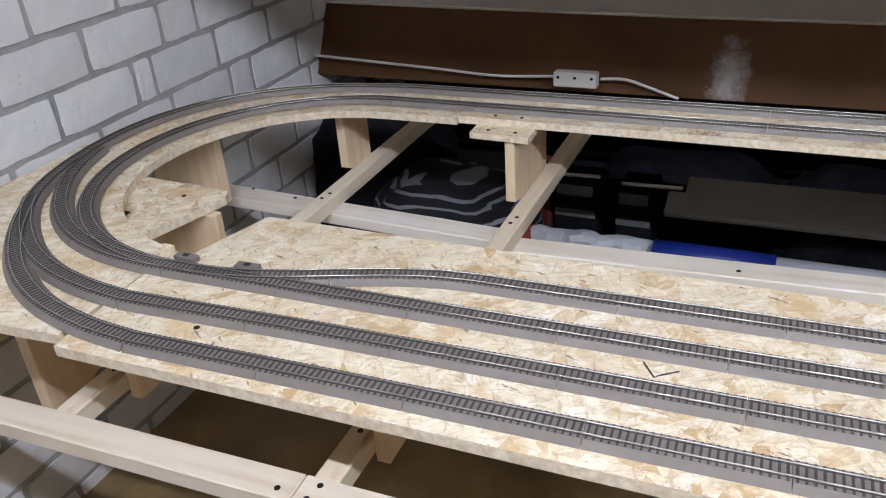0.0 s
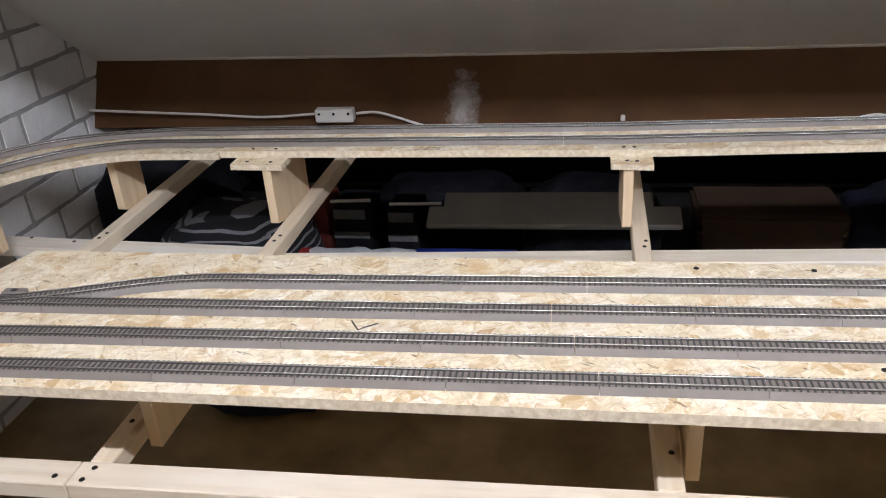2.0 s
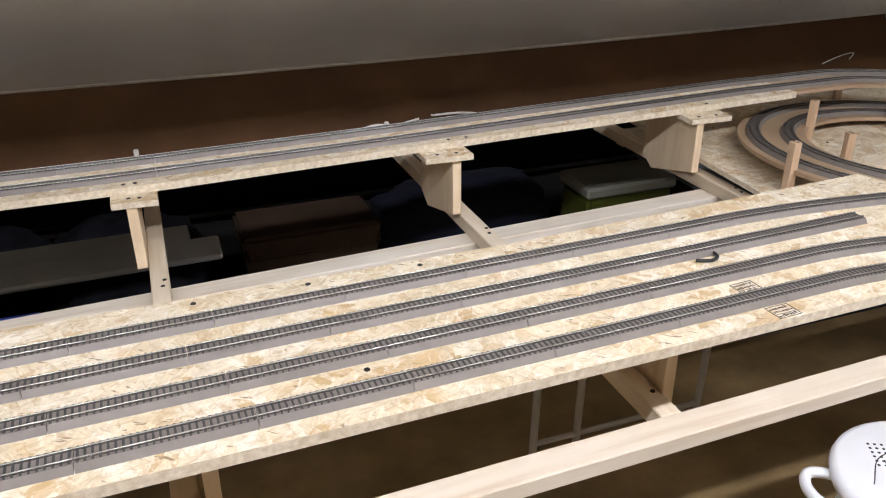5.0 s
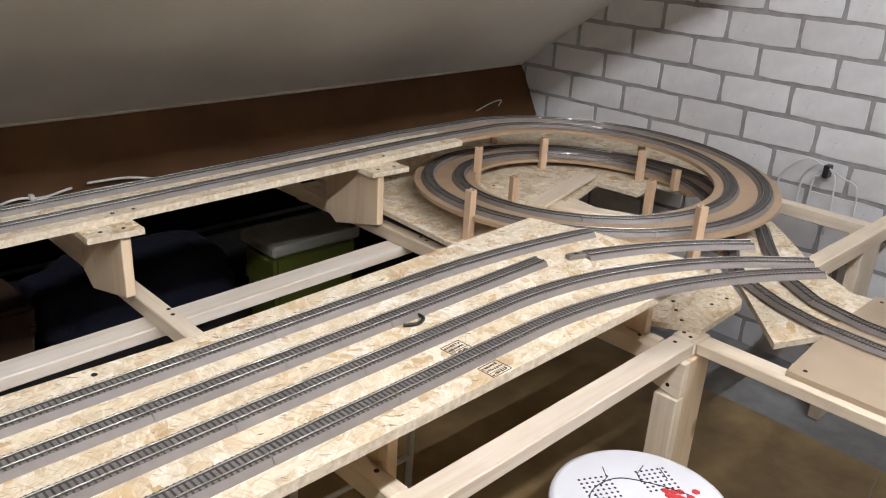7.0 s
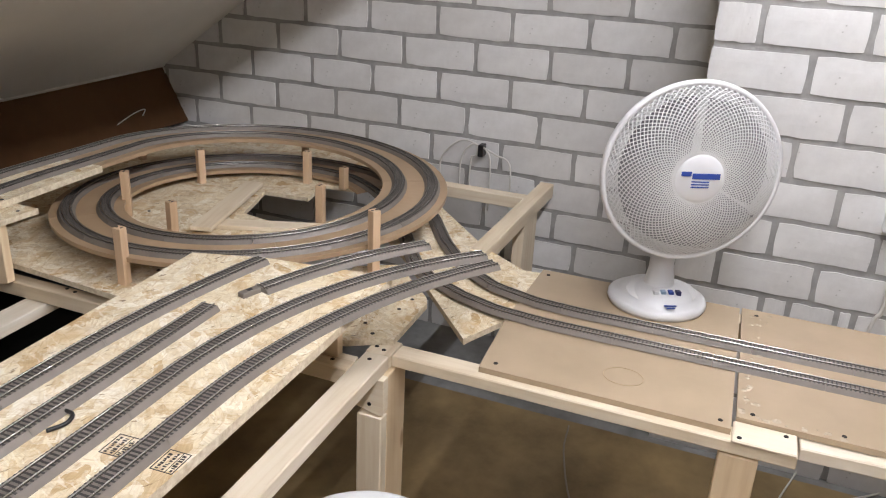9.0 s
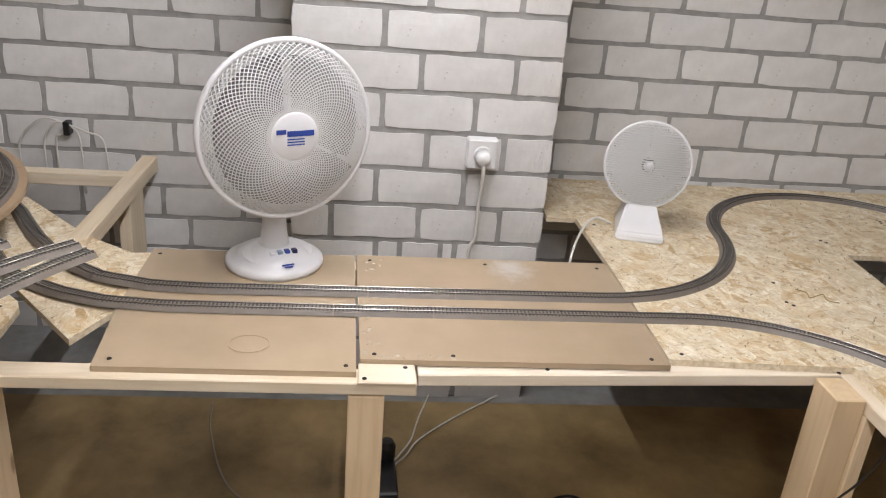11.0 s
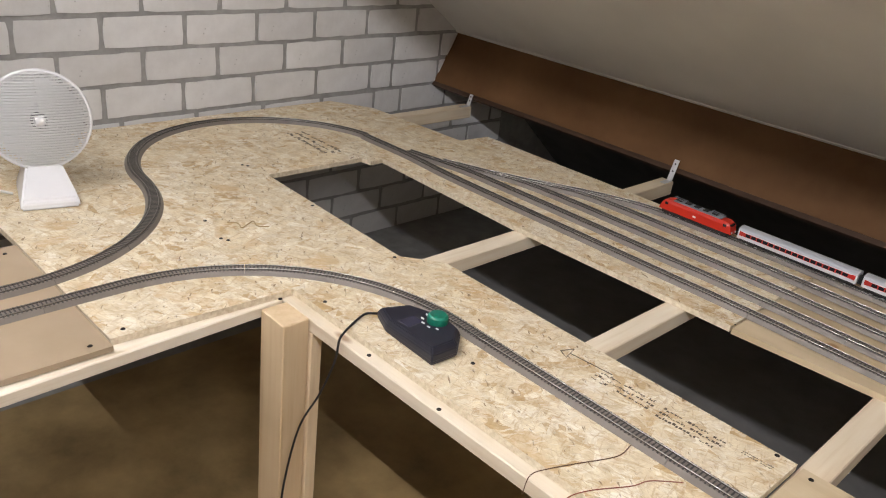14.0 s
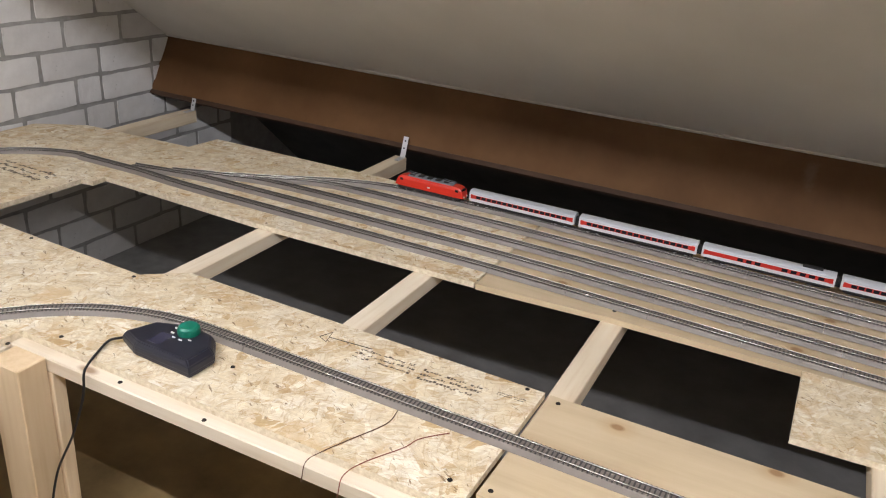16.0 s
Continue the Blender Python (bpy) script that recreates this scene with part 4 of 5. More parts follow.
def ring_x(r, radius, x=0.0, sides=8, n=56):
    bm = bmesh.new()
    rows = []
    for i in range(n):
        a = 2 * math.pi * i / n
        rows.append([bm.verts.new((x + radius * 1.4 * math.cos(t), (r + radius * math.sin(t)) * math.cos(a), (r + radius * math.sin(t)) * math.sin(a))) for t in [2 * math.pi * k / sides for k in range(sides)]])
    for i in range(n):
        p, q = rows[i], rows[(i + 1) % n]
        for k in range(sides):
            bm.faces.new((p[k], p[(k + 1) % sides], q[(k + 1) % sides], q[k]))
    bmesh.ops.recalc_face_normals(bm, faces=list(bm.faces))
    return bm


def disc_x(profile, n=32):
    bm = turned(profile, n)
    bmesh.ops.transform(bm, matrix=pose(0, 0, 0, 0, -90, 0), verts=list(bm.verts))
    return bm


def blade(r, depth, a0):
    """One fan blade, a twisted sheet."""
    bm = bmesh.new()
    rows = []
    for i in range(7):
        t = i / 6
        rad = 0.16 * r + t * 0.70 * r
        w = 1.96 + 0.10 * math.sin(math.pi * t * 0.8)
        rows.append([bm.verts.new((depth * (u - 0.5) * 0.9, rad * math.cos(a0 + w * (u - 0.5)), rad * math.sin(a0 + w * (u - 0.5)))) for u in [i / 8 for i in range(9)]])
    for p, q in zip(rows, rows[1:]):
        for k in range(8):
            bm.faces.new((p[k], p[k + 1], q[k + 1], q[k]))
    bmesh.ops.solidify(bm, geom=list(bm.faces), thickness=0.0015)
    return bm


M_FANWHITE = speckled("fan_white_plastic", (0.74, 0.74, 0.76), (0.80, 0.80, 0.81), 9.0, 0.3, 0.02, 0.0003)
M_WIRE = mat("white_wire", (0.76, 0.76, 0.76), 0.4)
M_BLADE = mat("smoky_fan_blade", (0.27, 0.27, 0.285), 0.4)
M_PALEBLADE = mat("pale_fan_blade", (0.76, 0.76, 0.76), 0.4)
M_BLUE = mat("blue_print", (0.03, 0.07, 0.33), 0.5)
M_PALEBLUE = mat("pale_blue_button", (0.30, 0.40, 0.52), 0.4)
M_NAVY = mat("dark_blue_button", (0.02, 0.02, 0.08), 0.35)


def fan(at, turn, r, hub_z, wires, label, round_base, tilt=0.0, swirl=1.0, wire_r=0.0009, fine=True):
    thing = empty("table_fan", at, turn)
    tagged(thing, label, "fan")
    s = r / 0.162
    if round_base:
        q = 0.9 * s
        part("base", turned([(0.0, 0.0), (0.104 * q, 0.0), (0.108 * q, 0.006 * s), (0.107 * q, 0.014 * s), (0.100 * q, 0.0175 * s), (0.085 * q, 0.0185 * s), (0.083 * q, 0.027 * s), (0.064 * q, 0.034 * s), (0.052 * q, 0.038 * s), (0.03 * q, 0.043 * s), (0.0, 0.044 * s)], 48), M_FANWHITE, thing, smooth=True)
        panel = turned([(0.0, 0.0008), (0.060 * s, 0.0004), (0.070 * s, 0.0)], 40)
        bmesh.ops.transform(panel, matrix=pose(-0.020 * s, 0, 0.0335 * s, 0, -11, 0) @ Matrix.Diagonal((0.72, 1, 1, 1)), verts=list(panel.verts))
        part("control_panel", panel, M_WHITE, thing, smooth=True)
        for k, m in enumerate((M_WHITE, M_PALEBLUE, M_BLUE, M_NAVY)):
            part("button", box(-0.048 * s, -0.036 * s, (0.024 - 0.015 * k) * s, (0.014 - 0.015 * k) * s, 0.033 * s, 0.043 * s, 0.001), m, thing)
        bars = bmesh.new()
        for k in range(2):
            box(-0.0795 * s - 0.005 * k, -0.077 * s - 0.005 * k, (-0.012 + 0.004 * k) * s, (0.012 - 0.004 * k) * s, 0.0262 * s - 0.0024 * k, 0.0285 * s - 0.0024 * k, 0, bars)
        part("base_print", bars, M_BLUE, thing)
        part("neck", turned([(0.030 * s, 0.040 * s), (0.024 * s, 0.075 * s), (0.023 * s, hub_z - 0.055 * s), (0.020 * s, hub_z - 0.02 * s)], 20), M_FANWHITE, thing, smooth=True)
    else:
        bm = bmesh.new()
        lower = [(-0.088, 0.056), (-0.088, -0.056), (0.060, -0.050), (0.060, 0.050)]
        mid = [(-0.083, 0.053), (-0.083, -0.053), (0.056, -0.048), (0.056, 0.048)]
        upper = [(-0.020, 0.034), (-0.020, -0.034), (0.040, -0.032), (0.040, 0.032)]
        rows = [[bm.verts.new((x, y, z)) for x, y in ring] for ring, z in ((lower, 0.0), (lower, 0.008), (mid, 0.020), (upper, 0.072), ([(-0.012, 0.02), (-0.012, -0.02), (0.03, -0.02), (0.03, 0.02)], 0.084))]
        for p, q in zip(rows, rows[1:]):
            for k in range(4):
                bm.faces.new((p[k], p[(k + 1) % 4], q[(k + 1) % 4], q[k]))
        bm.faces.new(rows[0][::-1])
        bm.faces.new(rows[-1])
        bmesh.ops.recalc_face_normals(bm, faces=list(bm.faces))
        bmesh.ops.bevel(bm, geom=list(bm.edges), offset=0.004, segments=2, affect="EDGES")
        part("base", bm, M_FANWHITE, thing, smooth=False)
    head = empty("head")
    head.parent = thing
    head.matrix_basis = pose(0, 0, hub_z, 0, tilt, 0)
    gx = (-0.118 if round_base else -0.055) * s
    part("rim", ring_x(r, 0.0048 * s + 0.001, gx + 0.048 * s), M_FANWHITE, head, smooth=True)
    part("front_grille", grille(0.040 * s, r, 0.040 * s, wires, swirl, -1, wire_r) if round_base else bar_grille(r, 0.040 * s, -1, wire_r, 0.0055), M_WIRE, head).location = (gx + 0.046 * s, 0, 0)
    part("back_grille", grille(0.040 * s, r, 0.052 * s, wires, -swirl, 1, wire_r), M_WIRE, head).location = (gx + 0.050 * s, 0, 0)
    part("badge", disc_x([(0.0, 0.046 * s), (0.020 * s, 0.0455 * s), (0.040 * s, 0.043 * s), (0.048 * s, 0.038 * s), (0.049 * s, 0.034 * s), (0.0, 0.034 * s)] if round_base else [(0.0, 0.046 * s), (0.014 * s, 0.044 * s), (0.020 * s, 0.036 * s), (0.0, 0.034 * s)]), M_FANWHITE, head, smooth=True).location = (gx + 0.046 * s, 0, 0)
    if round_base:
        marks = bmesh.new()
        box(-0.0012, 0.0, -0.034 * s, 0.016 * s, 0.001 * s, 0.011 * s, 0, marks)
        box(-0.0012, 0.0, 0.018 * s, 0.036 * s, 0.006 * s, 0.014 * s, 0, marks)
        for k in range(3):
            box(-0.0012, 0.0, -0.016 * s, 0.016 * s, (-0.005 - 0.005 * k) * s, (-0.003 - 0.005 * k) * s, 0, marks)
        part("badge_print", marks, M_BLUE, head).location = (gx + 0.0005, 0, 0)
    part("motor", disc_x([(0.0, -0.115 * s), (0.035 * s, -0.11 * s), (0.046 * s, -0.07 * s), (0.048 * s, 0.0), (0.0, 0.0)]), M_FANWHITE, head, smooth=True).location = (gx + 0.062 * s, 0, 0)
    part("hub", disc_x([(0.0, 0.03 * s), (0.024 * s, 0.028 * s), (0.028 * s, 0.0), (0.0, 0.0)]), M_BLADE, head, smooth=True).location = (gx + 0.045 * s, 0, 0)
    for k in range(3):
        part("blade", blade(r, 0.034 * s, 0.5 + k * 2.094), M_BLADE if round_base else M_PALEBLADE, head).location = (gx + 0.040 * s, 0, 0)
    return thing


fan((2.118, 0.331, ZB - 0.002), 26, 0.161, 0.289, 84, "large white table fan with a wire grille standing on the hardboard", True, 1, 1.25, 0.00105)
fan((2.383, -0.500, ZB), -13, 0.099, 0.163, 46, "small white table fan with a square foot on the corner board", False, 8, 0.9, 0.0021)


# ---- stool ----
M_STOOL = speckled("white_enamel", (0.76, 0.77, 0.79), (0.80, 0.81, 0.83), 6.0, 0.3, 0.02, 0.0003)
M_RED = mat("red_print", (0.55, 0.03, 0.03), 0.5)
M_FAINT = mat("faded_print", (0.105, 0.078, 0.053), 0.7)
M_INK = mat("dark_print", (0.035, 0.030, 0.027), 0.7)


def stool(at):
    thing = empty("stool", at, -28)
    tagged(thing, "round white stool with drilled holes and a red blossom print", "stool")
    h = 0.448
    part("seat", turned([(0.0, h), (0.118, h), (0.126, h - 0.004), (0.1285, h - 0.012), (0.125, h - 0.024), (0.114, h - 0.026), (0.0, h - 0.022)], 56), M_STOOL, thing, smooth=True)
    hole = bpy.data.meshes.new("hole")
    bm = turned([(0.0, 0.0003), (0.0020, 0.0003), (0.0022, 0.0), (0.0, 0.0)], 8)
    bm.to_mesh(hole)
    bm.free()
    hole.materials.append(M_BLACK)
    for gx in (-0.066, 0.025):
        for i in range(6):
            for j in range(6):
                for gy in (0.019, -0.062):
                    ob = new("hole", hole)
                    ob.parent = thing
                    ob.location = (gx + 0.0088 * i, gy + 0.0088 * j, h)
    rnd = random.Random(5)
    twig = bmesh.new()
    tube(spline([(-0.085, -0.02, h + 0.0006), (-0.06, 0.035, h + 0.0006), (-0.01, 0.055, h + 0.0006), (0.04, 0.03, h + 0.0006), (0.075, 0.0, h + 0.0006)], 8), 0.0008, 5, twig)
    for k in range(9):
        x, y, a = rnd.uniform(-0.06, 0.07), rnd.uniform(-0.05, 0.07), rnd.uniform(0.6, 1.6)
        tube([(x, y, h + 0.0006), (x + 0.024 * math.cos(a), y + 0.024 * math.sin(a), h + 0.0006)], 0.0007, 5, twig)
    part("twig_print", twig, M_INK, thing)
    blossom = bmesh.new()
    for k in range(22):
        x, y = rnd.gauss(0.055, 0.012), rnd.gauss(-0.008, 0.014)
        a = rnd.uniform(0, 3.1)
        turned([(0.0, 0.0010), (rnd.uniform(0.002, 0.006), 0.0006), (0.0065, 0.0)], 6, blossom, (x, y, h))
    part("blossom_print", blossom, M_RED, thing)
    for a in (88, 178, 268, 358):
        c, s = math.cos(radians(a)), math.sin(radians(a))
        part("leg", tube(spline([(0.07 * c, 0.07 * s, h - 0.030), (0.095 * c, 0.095 * s, h - 0.036), (0.108 * c, 0.108 * s, h - 0.075), (0.150 * c, 0.150 * s, 0.012)], 8), 0.011, 12), M_STOOL, thing, smooth=True)
        part("foot", turned([(0.0, 0.0), (0.013, 0.0), (0.014, 0.016), (0.0, 0.018)], 12, None, (0.150 * c, 0.150 * s, 0)), M_BLACK, thing)
    bow = [(r * math.cos(radians(a)), r * math.sin(radians(a)), z) for a, r, z in ((168, 0.10, h - 0.030), (170, 0.135, h - 0.024), (175, 0.156, h - 0.020), (184, 0.163, h - 0.020), (194, 0.158, h - 0.020), (200, 0.136, h - 0.024), (202, 0.10, h - 0.030))]
    part("handle", tube(spline(bow, 8), 0.0075, 12), M_STOOL, thing, "bent white tube at the seat's edge", smooth=True)
    return thing


stool((1.320, 0.574, 0.0))


# ---- controller ----
M_NAVYCASE = speckled("dark_blue_case", (0.012, 0.013, 0.024), (0.020, 0.021, 0.034), 20.0, 0.42, 0.03, 0.0003)
M_SCREEN = mat("grey_blue_display", (0.035, 0.035, 0.065), 0.25)
M_GREEN = mat("green_knob", (0.0, 0.16, 0.10), 0.4)


def controller(at, turn):
    thing = empty("train_controller", at, turn)
    tagged(thing, "dark blue hand controller with a green knob lying beside the track", "controller")
    bm = bmesh.new()
    foot = [(0.080, 0.030), (0.058, -0.022), (-0.011, -0.044), (-0.062, -0.034), (-0.091, 0.002), (-0.088, 0.056), (0.034, 0.050)]
    rows = []
    for k, (sc, z) in enumerate(((0.97, 0.0), (1.0, 0.008), (0.98, 0.020), (0.88, 0.0285))):
        rows.append([bm.verts.new((x * sc, y * sc, z - (0.005 * (x + 0.09) / 0.18 if k > 1 else 0))) for x, y in foot])
    for p, q in zip(rows, rows[1:]):
        for i in range(len(foot)):
            j = (i + 1) % len(foot)
            bm.faces.new((p[i], p[j], q[j], q[i]))
    bm.faces.new(rows[0][::-1])
    bm.faces.new(rows[-1])
    bmesh.ops.recalc_face_normals(bm, faces=list(bm.faces))
    bmesh.ops.bevel(bm, geom=list(bm.edges), offset=0.002, segments=2, affect="EDGES")
    part("case", bm, M_NAVYCASE, thing)
    part("display", box(-0.034, 0.018, 0.002, 0.036, 0.0225, 0.0262, 0.001), M_SCREEN, thing)
    part("knob", turned([(0.0, 0.041), (0.014, 0.041), (0.0175, 0.038), (0.0185, 0.033), (0.018, 0.022), (0.0, 0.022)], 28, None, (-0.021, -0.017, 0.0)), M_GREEN, thing, smooth=False)
    for k in range(6):
        a = radians(-35 + 34 * k)
        x, y = -0.021 + 0.026 * math.cos(a), -0.017 + 0.026 * math.sin(a)
        part("button", box(x - 0.0032, x + 0.0032, y - 0.0013, y + 0.0013, 0.020, 0.0285, 0.0005), M_WHITE, thing)
    part("cable", tube(spline([(0.074, 0.034, 0.012), (0.092, 0.046, 0.006), (0.082, 0.080, 0.003), (0.066, 0.113, 0.0025), (0.064, 0.1225, -0.008), (0.069, 0.125, -0.05), (0.098, 0.130, -0.13), (0.138, 0.140, -0.22), (0.140, 0.165, -0.32), (0.120, 0.20, -0.44), (0.10, 0.25, -0.518)], 8), 0.0022, 6), M_BLACK, thing)
    return thing


controller((1.518, -0.792, ZB), 0)


# ---- the train ----
M_LOCO = mat("traffic_red", (0.62, 0.035, 0.018), 0.3)
M_ROOF = mat("grey_roof", (0.20, 0.22, 0.25), 0.5)
M_COACH = mat("light_grey_paint", (0.66, 0.66, 0.68), 0.35)
M_COACHROOF = mat("silver_grey_roof", (0.50, 0.52, 0.56), 0.4)
M_STRIPE = mat("red_stripe", (0.52, 0.03, 0.02), 0.35)
M_PANE = mat("dark_window", (0.015, 0.015, 0.02), 0.15)
M_UNDER = mat("black_underframe", (0.015, 0.015, 0.016), 0.6)


def hull(L, profile, nose=0.0):
    """A body along x with a rounded cross section; ends drawn in by nose at the top."""
    bm = bmesh.new()
    rows = []
    zmax = max(z for _, z in profile)
    for x, k in ((-L / 2, 1), (-L / 2 + nose, 0), (L / 2 - nose, 0), (L / 2, 1)) if nose else ((-L / 2, 0), (L / 2, 0)):
        rows.append([bm.verts.new((x + (-1 if x > 0 else 1) * k * nose * 0.55 * (z / zmax) ** 2, y * (0.88 if k else 1), z * (0.93 if k and z == zmax else 1))) for y, z in profile])
    n = len(profile)
    for p, q in zip(rows, rows[1:]):
        for i in range(n):
            j = (i + 1) % n
            bm.faces.new((p[i], p[j], q[j], q[i]))
    bm.faces.new(rows[0][::-1])
    bm.faces.new(rows[-1])
    bmesh.ops.recalc_face_normals(bm, faces=list(bm.faces))
    return bm


def bogie(parent, x, z=0.0):
    b = part("bogie", box(x - 0.020, x + 0.020, -0.011, 0.011, z + 0.003, z + 0.010, 0.001), M_UNDER, parent)
    for dx in (-0.012, 0.012):
        for s in (-1, 1):
            w = turned([(0.0, 0.0), (0.0052, 0.0), (0.0052, 0.0018), (0.0, 0.0018)], 14)
            bmesh.ops.transform(w, matrix=pose(x + dx, s * 0.0078, z + 0.0052, 90, 0, 0), verts=list(w.verts))
            part("wheel", w, M_STEEL, b)


def coach(at, L, red_windows):
    thing = empty("train_coach", at)
    tagged(thing, "light grey model railway coach with a red window stripe", "model coach", "coaches of the train")
    W = 0.0155
    part("body", hull(L, [(-W, 0.0115), (-W, 0.030), (W, 0.030), (W, 0.0115)]), M_COACH, thing)
    part("roof", hull(L, [(-W, 0.030), (-W * 0.9, 0.0345), (-W * 0.55, 0.0375), (0, 0.0385), (W * 0.55, 0.0375), (W * 0.9, 0.0345), (W, 0.030)]), M_COACHROOF, thing, smooth=False)
    for s in (-1, 1):
        part("stripe", box(-L / 2 + 0.004, L / 2 - 0.004, s * W - 0.0003, s * W + 0.0003, 0.019, 0.028, 0), M_STRIPE, thing)
    n, half = (13, 0.0058) if red_windows else (17, 0.0056)
    for k in range(n):
        x = (k - (n - 1) / 2) * (L - 0.036) / n
        if red_windows and k in (5, 6, 10, 11, 12):
            continue
        for s in (-1, 1):
            part("window", box(x - half, x + half, s * W - 0.0007, s * W + 0.0007, 0.0200, 0.0272, 0), M_PANE, thing)
    if red_windows:
        part("roof_unit", box(-L * 0.40, -L * 0.25, -0.007, 0.007, 0.0375, 0.0410, 0.001), M_UNDER, thing)
    for x in (-L / 2 + 0.008, L / 2 - 0.008):
        for s in (-1, 1):
            part("door", box(x - 0.004, x + 0.004, s * W - 0.0006, s * W + 0.0006, 0.0185, 0.029, 0), M_STRIPE, thing)
    part("underframe", box(-L / 2 + 0.006, L / 2 - 0.006, -0.0135, 0.0135, 0.0055, 0.0116, 0.001), M_UNDER, thing)
    for x in (-L / 2 + 0.034, L / 2 - 0.034):
        bogie(thing, x)
    for s in (-1, 1):
        part("gangway", box(s * (L / 2), s * (L / 2 + 0.005), -0.006, 0.006, 0.011, 0.030, 0), M_UNDER, thing)
    return thing


TRAIN_Y, TRAIN_Z = -1.688, ZB + RAIL_H + 0.0012
loco = empty("locomotive", (1.506, TRAIN_Y + 0.003, TRAIN_Z))
tagged(loco, "bright red electric model locomotive with a grey roof", "model locomotive")
part("body", hull(0.196, [(-0.0165, 0.0112), (-0.0165, 0.030), (-0.0140, 0.0375), (0.0140, 0.0375), (0.0165, 0.030), (0.0165, 0.0112)], 0.022), M_LOCO, loco)
part("roof", box(-0.064, 0.064, -0.0125, 0.0125, 0.0370, 0.0402, 0.001), M_ROOF, loco)
for k in range(5):
    part("roof_box", box(-0.05 + 0.024 * k, -0.036 + 0.024 * k, -0.008, 0.008, 0.0402, 0.0428, 0.0006), M_UNDER, loco)
for x in (-0.05, 0.05):
    pan = bmesh.new()
    for dy in (-0.007, 0.007):
        tube([(x - 0.016, dy, 0.0440), (x + 0.016, dy * 0.6, 0.0455)], 0.0006, 5, pan)
    tube([(x + 0.016, -0.010, 0.046), (x + 0.016, 0.010, 0.046)], 0.0006, 5, pan)
    part("pantograph", pan, M_ROOF, loco)
for s in (-1, 1):
    part("windscreen", box(s * 0.086, s * 0.0905, -0.011, 0.011, 0.0255, 0.0325, 0), M_PANE, loco)
    for dy in (-0.009, 0.009):
        part("headlight", box(s * 0.0955, s * 0.0975, dy - 0.002, dy + 0.002, 0.0125, 0.0160, 0), M_WHITE, loco)
    part("side_mark", box(-0.004, 0.004, s * 0.0166, s * 0.0172, 0.019, 0.0225, 0), M_WHITE, loco)
    for x in (-0.078, 0.078):
        part("cab_window", box(x - 0.004, x + 0.004, s * 0.0158 - 0.0012, s * 0.0158 + 0.0012, 0.0255, 0.0315, 0), M_PANE, loco)
    part("grille", box(-0.06, 0.06, s * 0.0150 - 0.0004, s * 0.0150 + 0.0004, 0.0305, 0.0335, 0), M_ROOF, loco)
part("underframe", box(-0.088, 0.088, -0.0150, 0.0150, 0.0035, 0.0115, 0.001), M_UNDER, loco)
for x in (-0.055, 0.055):
    bogie(loco, x)
for k in range(5):
    coach((1.258 - 0.283 * k, TRAIN_Y, TRAIN_Z), 0.272, k == 2)


# ---- socket, cables, small things on the gable ----
def socket(at):
    thing = empty("wall_socket", at)
    tagged(thing, "white surface-mounted wall socket with a plug in it", "socket")
    part("box", box(-0.034, 0.0, -0.036, 0.036, -0.036, 0.036, 0.004), M_WHITE, thing)
    bm = disc_x([(0.0, 0.004), (0.019, 0.004), (0.021, 0.0), (0.0, 0.0)], 24)
    part("faceplate", bm, M_WHITE, thing).location = (-0.0335, 0, 0)
    bm = disc_x([(0.0, 0.030), (0.012, 0.030), (0.017, 0.022), (0.018, 0.0), (0.0, 0.0)], 20)
    part("plug", bm, M_WHITE, thing, smooth=True).location = (-0.036, 0, -0.004)
    part("cord", tube(spline([(-0.060, 0.0, -0.014), (-0.062, -0.002, -0.035), (-0.056, -0.001, -0.075), (-0.050, 0.001, -0.12), (-0.050, 0.000, -0.17), (-0.052, 0.002, -0.205), (-0.055, 0.016, -0.255), (-0.06, 0.03, -0.55)], 8), 0.0045, 8), M_CABLE, thing, smooth=True)
    return thing


socket((CH_X, -0.112, 0.682))


def cable(name, points, radius, material, label, category="cable", n=10):
    p0 = Vector(points[0])
    ob = finish(name, tube([q - p0 for q in spline(points, n)], radius, 7), material, smooth=True)
    ob.location = p0
    return tagged(ob, label, category)


cable("fan_cable", [(2.40, -0.44, ZB + 0.006), (2.40, -0.40, ZB + 0.018), (2.33, -0.35, ZB + 0.008), (2.26, -0.315, ZB - 0.03), (2.24, -0.305, ZB - 0.12), (2.30, -0.30, ZB - 0.22)], 0.0030, M_CABLE, "cream cable of the small fan hanging off the board")
hook = empty("cable_clip", (X2 - 0.004, 0.935, 0.612))
tagged(hook, "black plastic clip on the brick wall holding white cables", "cable clip")
part("clip", box(-0.03, 0.0, -0.008, 0.008, -0.03, 0.006, 0.002), M_BLACK, hook)
for k, (dy, dz) in enumerate(((0.12, -0.09), (0.06, -0.11), (-0.03, -0.14), (-0.09, -0.13), (0.03, -0.12))):
    part("white_cable", tube(spline([(-0.022, 0.0, 0.0), (-0.024, dy * 0.5, 0.012 - 0.01 * k), (-0.022, dy, -0.045), (-0.02, dy * 1.06, dz - 0.05)], 8), 0.0026, 6), M_CABLE, hook, smooth=True)
cable("floor_cable", [(2.513, -0.055, 0.003), (2.42, -0.03, 0.003), (2.32, 0.0, 0.004), (2.24, 0.02, 0.004), (2.17, 0.05, 0.012), (2.125, 0.066, 0.03)], 0.0024, M_CABLE, "white cable running over the floor to a power strip")
